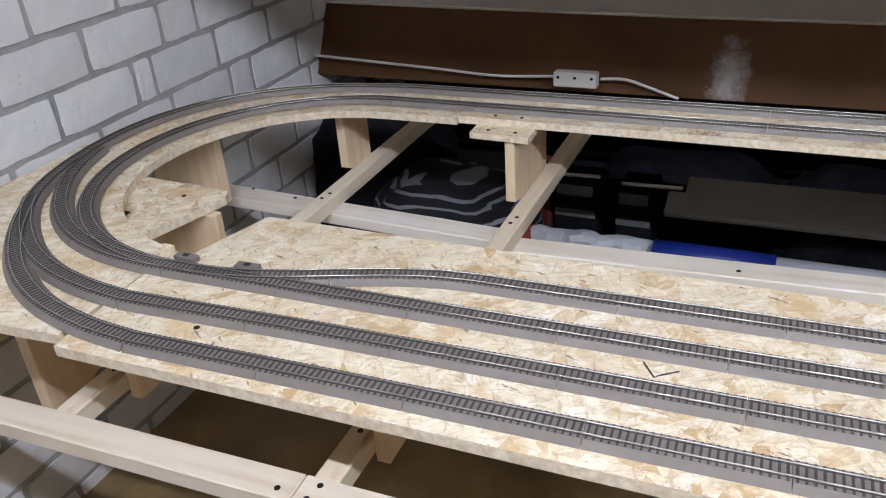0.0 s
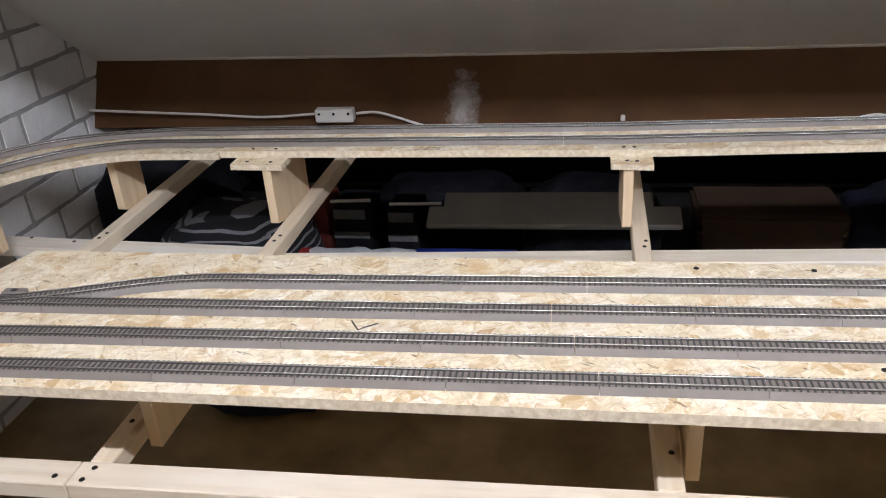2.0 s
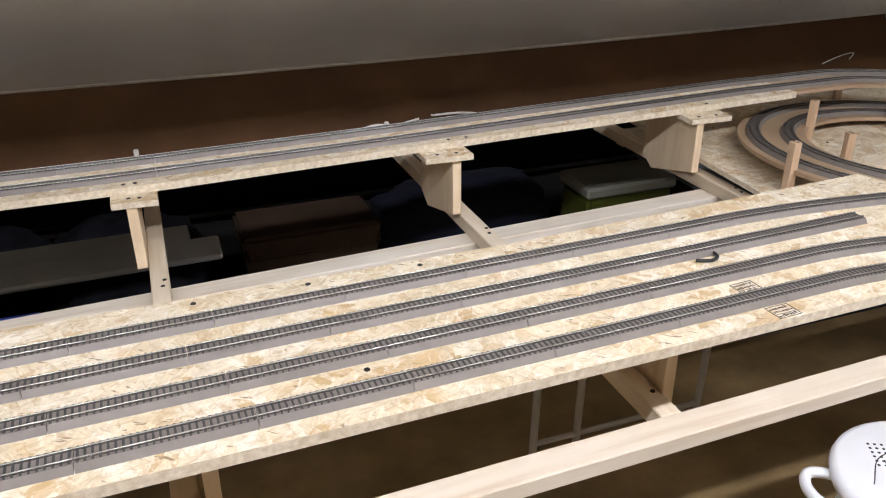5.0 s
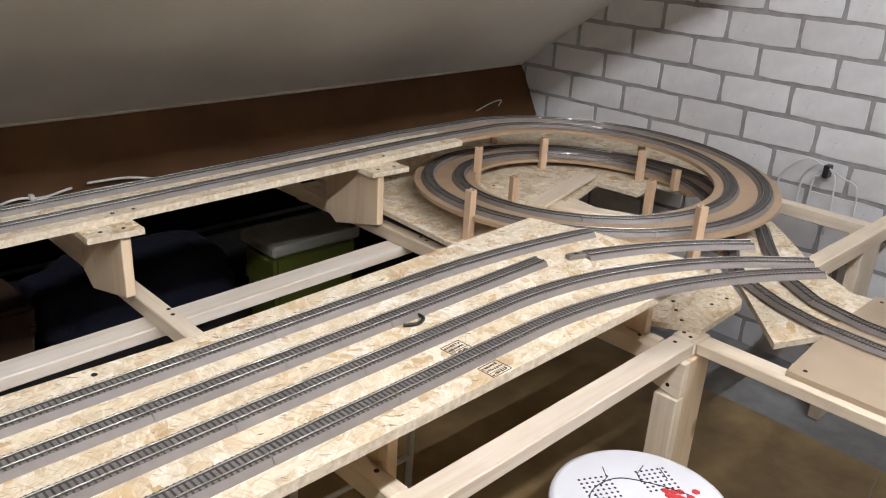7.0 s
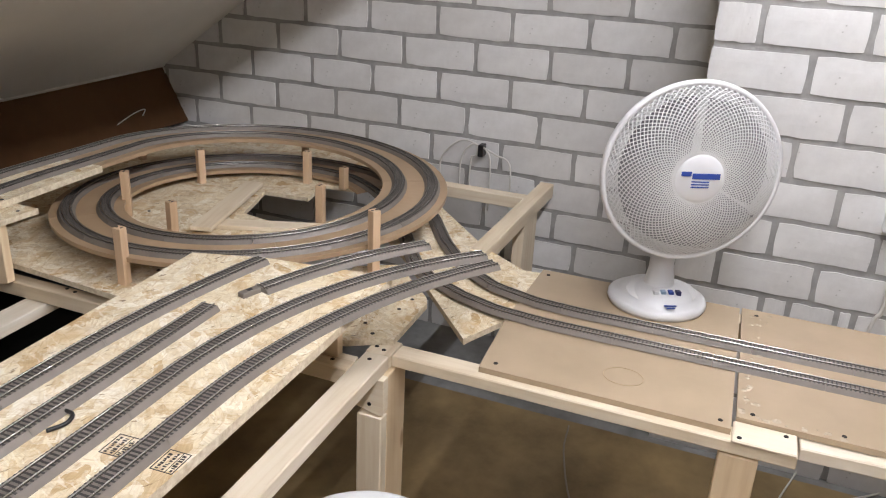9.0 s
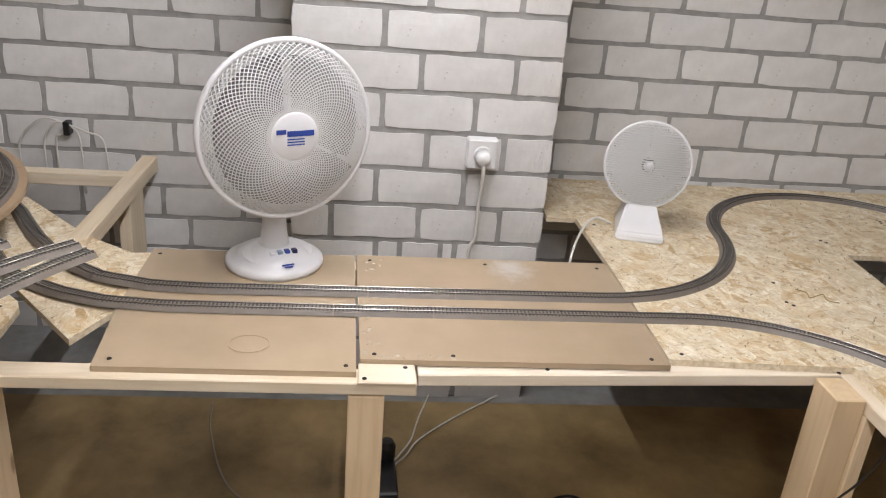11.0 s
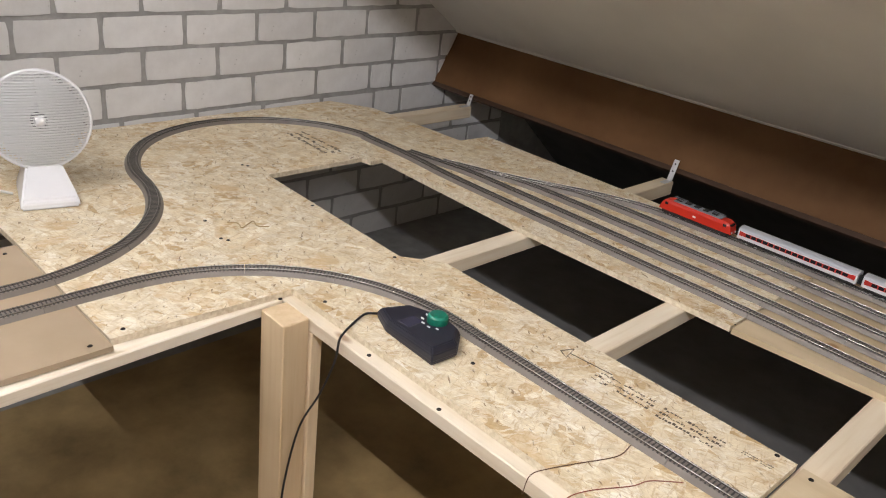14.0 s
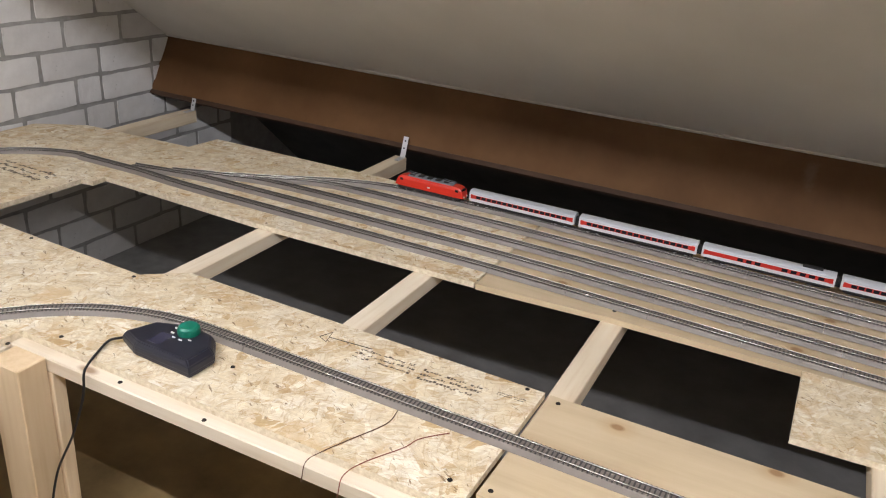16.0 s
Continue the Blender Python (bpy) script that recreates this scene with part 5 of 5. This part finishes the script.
cable("floor_cable", [(2.52, -0.29, 0.003), (2.44, -0.22, 0.003), (2.33, -0.09, 0.004), (2.24, 0.0, 0.004), (2.17, 0.035, 0.010), (2.105, 0.066, 0.03)], 0.0024, M_CABLE, "white cable running over the floor to a power strip")
cable("floor_cable", [(2.38, 0.52, 0.003), (2.25, 0.50, 0.003), (2.05, 0.42, 0.003), (1.95, 0.27, 0.003), (1.90, 0.20, 0.003)], 0.0022, M_GREYCABLE, "thin greyish cable lying on the floor")
cable("floor_cable", [(1.95, -0.245, 0.003), (2.014, -0.27, 0.003), (2.038, -0.325, 0.004), (2.016, -0.358, 0.006), (1.982, -0.343, 0.008), (1.957, -0.285, 0.007), (1.966, -0.262, 0.006), (1.982, -0.29, 0.007), (1.974, -0.335, 0.004), (1.949, -0.372, 0.003), (1.906, -0.385, 0.003), (1.878, -0.452, 0.003), (1.80, -0.50, 0.003)], 0.0034, M_BLACK, "black cable lying in a loop on the floor")
strip = empty("power_strip", (2.095, 0.088, 0.0), 3)
tagged(strip, "black power strip standing on the floor with a round plug", "power strip")
part("body", box(-0.10, 0.06, -0.024, 0.024, 0.0, 0.042, 0.004), M_BLACK, strip)
part("plug", turned([(0.0, 0.085), (0.014, 0.083), (0.020, 0.07), (0.020, 0.042), (0.0, 0.042)], 16, None, (0.03, -0.006, 0)), M_BLACK, strip)

# cable, junction box and clips on the brown panel behind the eaves tracks
cable("eaves_cable", [(X1 + 0.01, 1.985, 0.601), (-0.95, 1.985, 0.595), (-0.72, 1.985, 0.584), (-0.56, 1.985, 0.575), (-0.41, 1.985, 0.582)], 0.0035, M_CABLE, "white cable clipped along the brown panel")
cable("eaves_cable", [(-0.30, 1.985, 0.582), (-0.245, 1.985, 0.584), (-0.19, 1.985, 0.569), (-0.12, 1.985, 0.546)], 0.0035, M_CABLE, "white cable clipped along the brown panel")
cable("eaves_cable", [(0.80, 1.985, 0.543), (0.914, 1.985, 0.551), (0.974, 1.985, 0.562), (1.027, 1.985, 0.556), (1.093, 1.985, 0.567)], 0.003, M_CABLE, "white cable clipped along the brown panel")
cable("eaves_cable", [(1.128, 1.985, 0.572), (1.196, 1.985, 0.5715), (1.244, 1.985, 0.566), (1.291, 1.985, 0.555), (1.34, 1.985, 0.545)], 0.003, M_CABLE, "white cable clipped along the brown panel")
cable("thin_wire", [(2.429, 1.985, 0.599), (2.478, 1.985, 0.614), (2.520, 1.985, 0.623), (2.549, 1.985, 0.623), (2.536, 1.985, 0.605)], 0.0016, M_CABLE, "thin white wire end hanging at the brown panel", "wire")
jb = empty("junction_box", (-0.357, 1.985, 0.580))
tagged(jb, "small cream junction box screwed to the brown panel", "junction box")
part("cover", box(-0.052, 0.052, -0.018, 0.01, -0.018, 0.018, 0.003), M_CABLE, jb)
for dx in (-0.04, 0.0, 0.04):
    part("screw", disc_x([(0.0, 0.001), (0.004, 0.001), (0.004, 0.0), (0.0, 0.0)], 8), M_SCREW, jb).matrix_basis = pose(dx, -0.0185, 0.006, 0, 0, 90)
for x in (0.388, 1.004):
    tagged(finish("cable_clip", box(x - 0.0055, x + 0.0055, 1.975, 1.99, 0.555, 0.568, 0.002), M_CABLE), "tiny white cable clip on the brown panel", "cable clip", "cable clips")

# thin wires and a rubber band on the boards
cable("thin_wire", [(1.12, -0.838, ZB + 0.001), (1.118, -0.80, ZB + 0.001), (1.143, -0.741, ZB + 0.001), (1.16, -0.70, ZB + 0.001), (1.168, -0.672, ZB - 0.001), (1.17, -0.664, ZB - 0.03)], 0.0008, mat("brown_wire", (0.12, 0.06, 0.03), 0.5), "thin brown wire running over the board edge", "wire")
cable("thin_wire", [(1.03, -0.83, ZB + 0.001), (1.06, -0.795, ZB + 0.001), (1.07, -0.765, ZB + 0.001), (1.10, -0.71, ZB + 0.001), (1.11, -0.674, ZB - 0.001), (1.112, -0.664, ZB - 0.03)], 0.0008, mat("red_wire", (0.25, 0.07, 0.04), 0.5), "thin reddish wire running over the board edge", "wire")
glue = bmesh.new()
rnd = random.Random(31)
for k in range(46):
    if k < 30:
        gx, gy = rnd.uniform(1.76, 2.15), 0.138 + rnd.gauss(0, 0.010)
    else:
        gx, gy = 1.757 + rnd.uniform(-0.002, 0.008), rnd.uniform(-0.02, 0.145)
    gr = rnd.uniform(0.002, 0.0065)
    turned([(0.0, 0.0012), (gr * 0.6, 0.0010), (gr, 0.0)], 8, glue, (gx, min(gy, 0.147), ZB))
gl = finish("glue_marks", glue, mat("dried_glue", (0.50, 0.42, 0.32), 0.18), smooth=True)
tagged(gl, "dried glossy glue drops along the edge of the hardboard", "glue", kind="stuff")
band = finish("rubber_band", tube([(0.028 * math.cos(a), 0.033 * math.sin(a), 0) for a in [2 * math.pi * k / 40 for k in range(41)]], 0.0006, 5), mat("tan_rubber", (0.52, 0.40, 0.25), 0.5))
band.location = (1.79, 0.335, ZB - 0.001)
tagged(band, "thin tan rubber band lying on the hardboard", "rubber band")
cable("thin_wire", [(2.070, -0.748, ZB + 0.001), (2.055, -0.764, ZB + 0.001), (2.030, -0.758, ZB + 0.002), (2.040, -0.778, ZB + 0.001), (2.047, -0.796, ZB + 0.002), (2.022, -0.792, ZB + 0.001), (2.010, -0.812, ZB + 0.001)], 0.0012, mat("tan_wire", (0.42, 0.30, 0.14), 0.5), "thin tan wire twisted into a loop on the corner board", "wire")
cable("bent_wire", [(1.128, 0.868, ZA + 0.003), (1.148, 0.860, ZA + 0.003), (1.163, 0.866, ZA + 0.004), (1.167, 0.882, ZA + 0.003)], 0.0026, M_BLACK, "short bent black cable end on the station board", "cable")


# ---- stored things under the layout ----
def storage_box(at, sx, sy, sz, m_body, m_lid, label):
    thing = empty("storage_box", at)
    tagged(thing, label, "storage box", "stored boxes")
    bm = box(-sx / 2, sx / 2, -sy / 2, sy / 2, 0, sz, 0.0)
    for v in bm.verts:
        if v.co.z < sz / 2:
            v.co.x *= 0.9
            v.co.y *= 0.9
    bmesh.ops.bevel(bm, geom=list(bm.edges), offset=0.012, segments=2, affect="EDGES")
    part("tub", bm, m_body, thing)
    for k in range(4):
        part("rib", box(-sx / 2 * 0.98, sx / 2 * 0.98, -sy / 2 * 0.98, sy / 2 * 0.98, sz * 0.62 + 0.010 * k, sz * 0.62 + 0.010 * k + 0.004, 0.001), m_body, thing)
    if m_lid:
        part("lid", box(-sx / 2 - 0.008, sx / 2 + 0.008, -sy / 2 - 0.008, sy / 2 + 0.008, sz, sz + 0.035, 0.008), m_lid, thing)
    return thing


# box, lid, card and blue cloth colours darkened for shade under the layout
M_GREENBOX = mat("olive_green_plastic_shaded", (0.080, 0.092, 0.014), 0.4)
M_LID = mat("cream_lid_shaded", (0.22, 0.22, 0.18), 0.45)
M_CARD = speckled("brown_cardboard_shaded", (0.05, 0.026, 0.012), (0.07, 0.037, 0.018), 8.0, 0.8)
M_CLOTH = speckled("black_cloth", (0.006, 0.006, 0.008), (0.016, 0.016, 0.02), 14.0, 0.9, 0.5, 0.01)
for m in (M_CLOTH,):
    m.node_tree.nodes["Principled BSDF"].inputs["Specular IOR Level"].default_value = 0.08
M_BLUECLOTH = speckled("blue_cloth_shaded", (0.002, 0.003, 0.011), (0.004, 0.005, 0.020), 14.0, 0.9, 0.4, 0.01)
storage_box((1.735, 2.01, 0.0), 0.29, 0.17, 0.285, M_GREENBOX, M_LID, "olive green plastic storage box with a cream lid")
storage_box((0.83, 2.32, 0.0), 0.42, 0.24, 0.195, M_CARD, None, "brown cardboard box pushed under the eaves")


def bag(at, sx, sy, sz, m, label, seed):
    rnd = random.Random(seed)
    bm = bmesh.new()
    bmesh.ops.create_icosphere(bm, subdivisions=4, radius=1.0)
    for v in bm.verts:
        p = v.co.normalized()
        q = Vector([math.copysign(abs(c) ** 0.6, c) for c in p])
        f = 1.0 + 0.14 * noise.noise(p * 2.2 + Vector((seed, 0, 0))) + 0.05 * noise.noise(p * 6 + Vector((0, seed, 0)))
        v.co = Vector((q.x * sx / 2 * f, q.y * sy / 2 * f, max(-0.98, q.z * f) * sz / 2 + sz / 2 * 0.98))
    ob = finish("storage_bag", bm, m, smooth=True)
    ob.location = at
    return tagged(ob, label, "bag", "stored bags")


M_STRIPED = mat("striped_cloth", rough=0.85)
n = Nodes(M_STRIPED)
w = n.add("ShaderNodeTexWave", Scale=16.0, Distortion=1.1, Detail=1.0)
w.bands_direction = "Z"
n.link(n.coords(), w.inputs["Vector"])
n.colour(n.ramp(w.outputs["Fac"], (0.80, (0.006, 0.006, 0.009)), (0.87, (0.20, 0.20, 0.22))))
bag((-0.64, 1.86, 0.0), 0.42, 0.34, 0.36, M_STRIPED, "black bag with curved white stripes under the layout", 3)
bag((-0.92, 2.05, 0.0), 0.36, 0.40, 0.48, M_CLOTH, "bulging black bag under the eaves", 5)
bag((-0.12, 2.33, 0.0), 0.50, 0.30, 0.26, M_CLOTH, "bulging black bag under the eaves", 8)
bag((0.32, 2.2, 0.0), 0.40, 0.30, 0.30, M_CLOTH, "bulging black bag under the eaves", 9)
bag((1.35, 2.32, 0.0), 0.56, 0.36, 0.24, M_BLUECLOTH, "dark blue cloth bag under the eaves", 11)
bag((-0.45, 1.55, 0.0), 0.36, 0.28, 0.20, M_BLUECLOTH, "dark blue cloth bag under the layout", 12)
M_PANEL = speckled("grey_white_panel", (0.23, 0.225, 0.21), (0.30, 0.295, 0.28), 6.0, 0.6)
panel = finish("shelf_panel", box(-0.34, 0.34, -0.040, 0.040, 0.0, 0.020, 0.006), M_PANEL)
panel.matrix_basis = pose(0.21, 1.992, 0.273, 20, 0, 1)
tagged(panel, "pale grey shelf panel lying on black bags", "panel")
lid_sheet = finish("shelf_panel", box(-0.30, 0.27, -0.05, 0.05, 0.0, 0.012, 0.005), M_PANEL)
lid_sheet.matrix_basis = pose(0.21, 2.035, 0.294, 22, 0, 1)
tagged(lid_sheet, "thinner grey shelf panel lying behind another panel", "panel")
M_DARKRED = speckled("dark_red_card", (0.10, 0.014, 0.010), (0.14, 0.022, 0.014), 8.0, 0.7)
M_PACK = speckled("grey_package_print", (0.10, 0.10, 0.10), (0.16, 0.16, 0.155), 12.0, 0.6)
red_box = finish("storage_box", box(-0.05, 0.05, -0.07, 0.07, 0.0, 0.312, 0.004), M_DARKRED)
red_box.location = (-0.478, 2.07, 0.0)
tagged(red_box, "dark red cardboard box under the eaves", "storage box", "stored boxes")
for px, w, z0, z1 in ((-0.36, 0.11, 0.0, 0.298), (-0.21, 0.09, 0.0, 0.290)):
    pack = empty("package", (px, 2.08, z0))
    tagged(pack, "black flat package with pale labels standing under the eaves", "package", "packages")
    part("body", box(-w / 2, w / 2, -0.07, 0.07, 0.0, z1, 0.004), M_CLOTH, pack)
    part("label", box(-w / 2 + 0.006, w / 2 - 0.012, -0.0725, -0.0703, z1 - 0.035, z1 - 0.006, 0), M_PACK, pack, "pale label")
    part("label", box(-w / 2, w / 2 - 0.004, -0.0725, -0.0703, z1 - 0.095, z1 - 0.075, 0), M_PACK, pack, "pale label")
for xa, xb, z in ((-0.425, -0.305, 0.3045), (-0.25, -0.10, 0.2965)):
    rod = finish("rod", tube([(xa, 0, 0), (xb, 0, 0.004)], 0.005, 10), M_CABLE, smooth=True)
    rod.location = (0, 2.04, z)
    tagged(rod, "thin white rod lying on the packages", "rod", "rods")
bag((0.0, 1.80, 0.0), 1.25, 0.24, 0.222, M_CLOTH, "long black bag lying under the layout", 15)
rolled = empty("rolled_banner", (0.0, 1.80, 0.246))
tagged(rolled, "rolled banner in red, white and blue lying on a black bag", "banner")
M_TUBE = mat("white_tube", (0.50, 0.51, 0.55), 0.45)
part("tube", tube([(0.13, 0, 0), (0.85, 0, 0)], 0.026, 20), M_TUBE, rolled, "white cardboard tube", smooth=True)
part("blue_sleeve", tube([(-0.125, 0, 0), (0.0, 0, 0.001), (0.132, 0, 0)], 0.030, 20), mat("blue_sleeve", (0.01, 0.025, 0.22), 0.45), rolled, "deep blue sleeve", smooth=True)
crumple = tube([(-0.41 + 0.02 * k, 0.004 * math.sin(k * 2.1), 0.004 * math.sin(k * 1.3)) for k in range(15)], 0.027, 14)
rnd = random.Random(4)
for v in crumple.verts:
    v.co += Vector((0, rnd.uniform(-0.003, 0.003), rnd.uniform(-0.003, 0.003)))
part("white_wrap", crumple, mat("white_wrap", (0.42, 0.43, 0.46), 0.5), rolled, "crinkled white plastic wrap")
part("red_end", tube([(-0.50, 0, 0), (-0.41, 0, 0)], 0.027, 16), mat("red_sleeve", (0.22, 0.015, 0.012), 0.5), rolled, "red end", smooth=True)
rack = empty("drying_rack", (1.20, 1.20, 0.0))
tagged(rack, "thin grey metal rack standing under the layout", "rack")
M_RACK = mat("grey_rod", (0.46, 0.44, 0.41), 0.4)
for x in (-0.14, -0.04, 0.26):
    part("rod", tube([(x, 0, 0.0), (x + 0.01, 0.0, 0.40)], 0.008, 10), M_RACK, rack)
part("rod", tube([(-0.15, 0, 0.40), (0.30, 0, 0.40)], 0.008, 10), M_RACK, rack)
part("rod", tube([(-0.14, 0.0, 0.10), (0.26, 0.0, 0.10)], 0.006, 10), M_RACK, rack)


# ---- ink marks on the boards ----
def ink(at, turn, rows, seed, size=1.0):
    """Unreadable stamped lettering as short bars."""
    rnd = random.Random(seed)
    bm = bmesh.new()
    for r in range(rows):
        x = 0.0
        while x < 0.09 * size:
            w = rnd.uniform(0.0012, 0.0050) * size
            if rnd.random() > 0.14:
                y = (-r * 0.011 + rnd.uniform(0.0, 0.0025)) * size
                box(x, x + w, y, y + rnd.uniform(0.0012, 0.0050) * size, 0, 0.0003, 0, bm)
            x += w + 0.0013 * size
    ob = finish("ink_mark", bm, M_FAINT)
    ob.matrix_basis = pose(*at, 0, 0, turn)
    return tagged(ob, "faded black lettering stamped on the board", "printed mark", "board stamps", )


for args in (((-0.03, 1.49, ZA + 0.0002), 0, 3, 3, 0.5), ((1.262, -0.955, ZB + 0.0002), 182, 3, 4, 1.15), ((1.140, -0.955, ZB + 0.0002), 182, 3, 5, 1.15),
             ((1.012, -0.965, ZB + 0.0002), 182, 2, 6, 0.5), ((2.525, -1.245, ZB + 0.0002), 178, 3, 7, 2.1), ((1.46, -1.40, ZB + 0.0002), 170, 2, 8, 0.5)):
    ink(*args)
for bx, by, bt, seed in ((1.128, 0.7655, 4, 21), (1.129, 0.6985, 3, 22)):
    rnd = random.Random(seed)
    bm = bmesh.new()
    for x0, x1, y0, y1 in ((0, 0.036, 0, 0.0012), (0, 0.036, 0.0268, 0.028), (0, 0.0012, 0.0012, 0.0268), (0.0348, 0.036, 0.0012, 0.0268), (0.0012, 0.0348, 0.0090, 0.0098)):
        box(x0, x1, y0, y1, 0, 0.0003, 0, bm)
    for row in (0.0025, 0.0120, 0.0195):
        x = 0.003
        while x < 0.031:
            w = rnd.uniform(0.0012, 0.0034)
            box(x, x + w, row + rnd.uniform(0, 0.0015), row + rnd.uniform(0.003, 0.0055), 0, 0.0003, 0, bm)
            x += w + rnd.uniform(0.0008, 0.0022)
    stamp = finish("ink_mark", bm, M_INK)
    stamp.matrix_basis = pose(bx, by, ZA + 0.0002, 0, 0, bt)
    tagged(stamp, "black framed stamp printed on the board between the tracks", "printed mark", "board stamps")
arrow = bmesh.new()
tube([(0, 0, 0), (-0.011, -0.024, 0), (-0.019, 0.009, 0), (0, 0, 0)], 0.0009, 4, arrow)
tube([(-0.014, -0.007, 0), (-0.097, -0.014, 0)], 0.0009, 4, arrow)
arrow_mark = finish("ink_mark", arrow, M_FAINT)
arrow_mark.location = (1.341, -0.954, ZB + 0.0004)
tagged(arrow_mark, "drawn arrow on the OSB board", "printed mark", "board stamps")
check = finish("ink_mark", tube([(-0.016, 0.012, 0), (-0.002, -0.009, 0), (0.003, -0.004, 0), (0.020, 0.008, 0)], 0.0011, 4), M_INK)
check.matrix_basis = pose(0.026, 0.826, ZA + 0.0004)
tagged(check, "drawn tick mark on the station board", "printed mark", "board stamps")

# point motors beside the loop
for x, y, a in ((-0.497, 0.8765, 2), (-0.592, 0.874, -3), (1.526, 0.8795, -17)):
    pm = empty("point_motor", (x, y, ZA), a)
    tagged(pm, "black point motor housing beside the track", "point motor", "point motors")
    part("housing", box(-0.017, 0.017, -0.007, 0.007, 0, 0.0085, 0.001), M_BALLAST, pm)
    part("cap", box(-0.0045, 0.0045, -0.0035, 0.0035, 0.0085, 0.0095, 0.0004), M_BLACK, pm)


# ---- bricks ----
def brick_meshes():
    """Bricks with uneven edges: a wavy front face and a skirt running back into the mortar."""
    out = []
    rnd = random.Random(2)
    for k in range(12):
        bm = bmesh.new()
        nx, nz = 6, 3
        front = []
        for j in range(nz + 1):
            for i in range(nx + 1):
                edge = i in (0, nx) or j in (0, nz)
                corner = i in (0, nx) and j in (0, nz)
                x, z = -0.1055 + 0.211 * i / nx, -0.0395 + 0.079 * j / nz
                if edge:
                    x += rnd.uniform(-0.0016, 0.0016) - (math.copysign(0.0016, x) if corner else 0)
                    z += rnd.uniform(-0.0018, 0.0018) - (math.copysign(0.0016, z) if corner else 0)
                front.append(bm.verts.new((x, -0.010 + (0.0012 if edge else 0.0) + rnd.uniform(-0.0003, 0.0003), z)))
        w = nx + 1
        for j in range(nz):
            for i in range(nx):
                bm.faces.new((front[j * w + i], front[j * w + i + 1], front[(j + 1) * w + i + 1], front[(j + 1) * w + i]))
        ring = [front[i] for i in range(w)] + [front[j * w + nx] for j in range(1, nz + 1)] + [front[nz * w + i] for i in range(nx - 1, -1, -1)] + [front[j * w] for j in range(nz - 1, 0, -1)]
        back = [bm.verts.new((v.co.x * 1.006, 0.004, v.co.z * 1.012)) for v in ring]
        for i in range(len(ring)):
            n = (i + 1) % len(ring)
            bm.faces.new((ring[n], ring[i], back[i], back[n]))
        me = bpy.data.meshes.new("brick")
        bm.to_mesh(me)
        bm.free()
        me.materials.append(M_BRICK)
        out.append(me)
    return out


BRICKS = brick_meshes()
COURSE, JOINT = 0.0915, 0.0125


def lay(parent, face_x, facing, y0, y1, z_top, long, joints, z_from, z_to, seed):
    """Courses of bricks on a wall across x, under the roof slope only; facing is the way the wall looks, joints the upright joints by course."""
    rnd = random.Random(seed)
    k0, k1 = math.ceil((z_from - z_top) / COURSE), math.floor((z_to - z_top) / COURSE)
    for k in range(k0, k1 + 1):
        top = z_top + k * COURSE
        mid = top - 0.040
        cuts = sorted(joints.get(k, (joints[0][0] + (long / 2 if k % 2 else 0.0) + rnd.uniform(-0.012, 0.012),)))
        while cuts[0] > y0:
            cuts.insert(0, cuts[0] - long)
        while cuts[-1] < y1:
            cuts.append(cuts[-1] + long)
        for a, b in zip(cuts, cuts[1:]):
            a, b = max(a + JOINT / 2, y0), min(b - JOINT / 2, y1)
            if b - a < 0.02 or mid > EAVE_Z + (EAVE_Y - min(abs(a), abs(b))) * PITCH + 0.04:
                continue
            ob = new("brick", BRICKS[rnd.randrange(12)])
            ob.parent = parent
            ob.matrix_basis = Matrix.LocRotScale((face_x - facing * (-0.010 + rnd.uniform(-0.0012, 0.0012)) * -1, (a + b) / 2, mid + rnd.uniform(-0.0012, 0.0012)), Euler((0, radians(rnd.choice((0, 180))), radians(90 * facing))), ((b - a) / 0.212, 1, 1))


EAST_NORTH = {1: (0.443, 0.662, 0.878, 1.099), 0: (0.549, 0.761, 0.979, 1.202, 1.415), -1: (0.655, 0.869, 1.088, 1.303, 1.513), -2: (0.776, 0.995, 1.212, 1.43, 1.641),
              -3: (0.667, 0.883, 1.103, 1.319, 1.527), -4: (0.577, 0.768), -5: (0.492, 0.708), -6: (0.639,)}
EAST_SOUTH = {2: (-1.475, -1.252, -1.034, -0.805, -0.582), 1: (-1.571, -1.353, -1.133, -0.906, -0.685, -0.471), 0: (-1.665, -1.457, -1.253, -1.027, -0.797, -0.584, -0.371),
              -1: (-1.79, -1.571, -1.351, -1.125, -0.905, -0.682, -0.472), -2: (-1.789, -1.692, -1.472, -1.242, -1.018, -0.793, -0.575, -0.361), -3: (-1.839, -1.717)}
CHIMNEY = {1: (-0.176, 0.028, 0.236), 0: (-0.09, 0.126), -1: (-0.178, 0.038), -2: (-0.091, 0.123), -3: (-0.167, 0.015), -4: (-0.079, 0.13), -5: (-0.174, 0.024, 0.235), -6: (-0.069, -0.035, 0.066, 0.124)}
WEST = {1: (1.146, 1.351), 0: (1.249, 1.452, 1.563), -1: (1.147, 1.349, 1.402, 1.609), -2: (1.437, 1.638, 1.72)}
lay(wall_east, X2, -1, CH_Y1 + 0.002, 2.4, 0.897, 0.217, EAST_NORTH, 0.02, 1.45, 1)
lay(wall_east, X2, -1, -2.4, CH_Y0 - 0.002, 0.8055, 0.220, EAST_SOUTH, 0.02, 1.45, 2)
lay(chimney, CH_X, -1, CH_Y0, CH_Y1, 0.9885, 0.213, CHIMNEY, 0.02, 1.45, 3)
lay(wall_west, X1, 1, 0.35, 2.4, 0.8525, 0.205, WEST, 0.02, 1.30, 4)
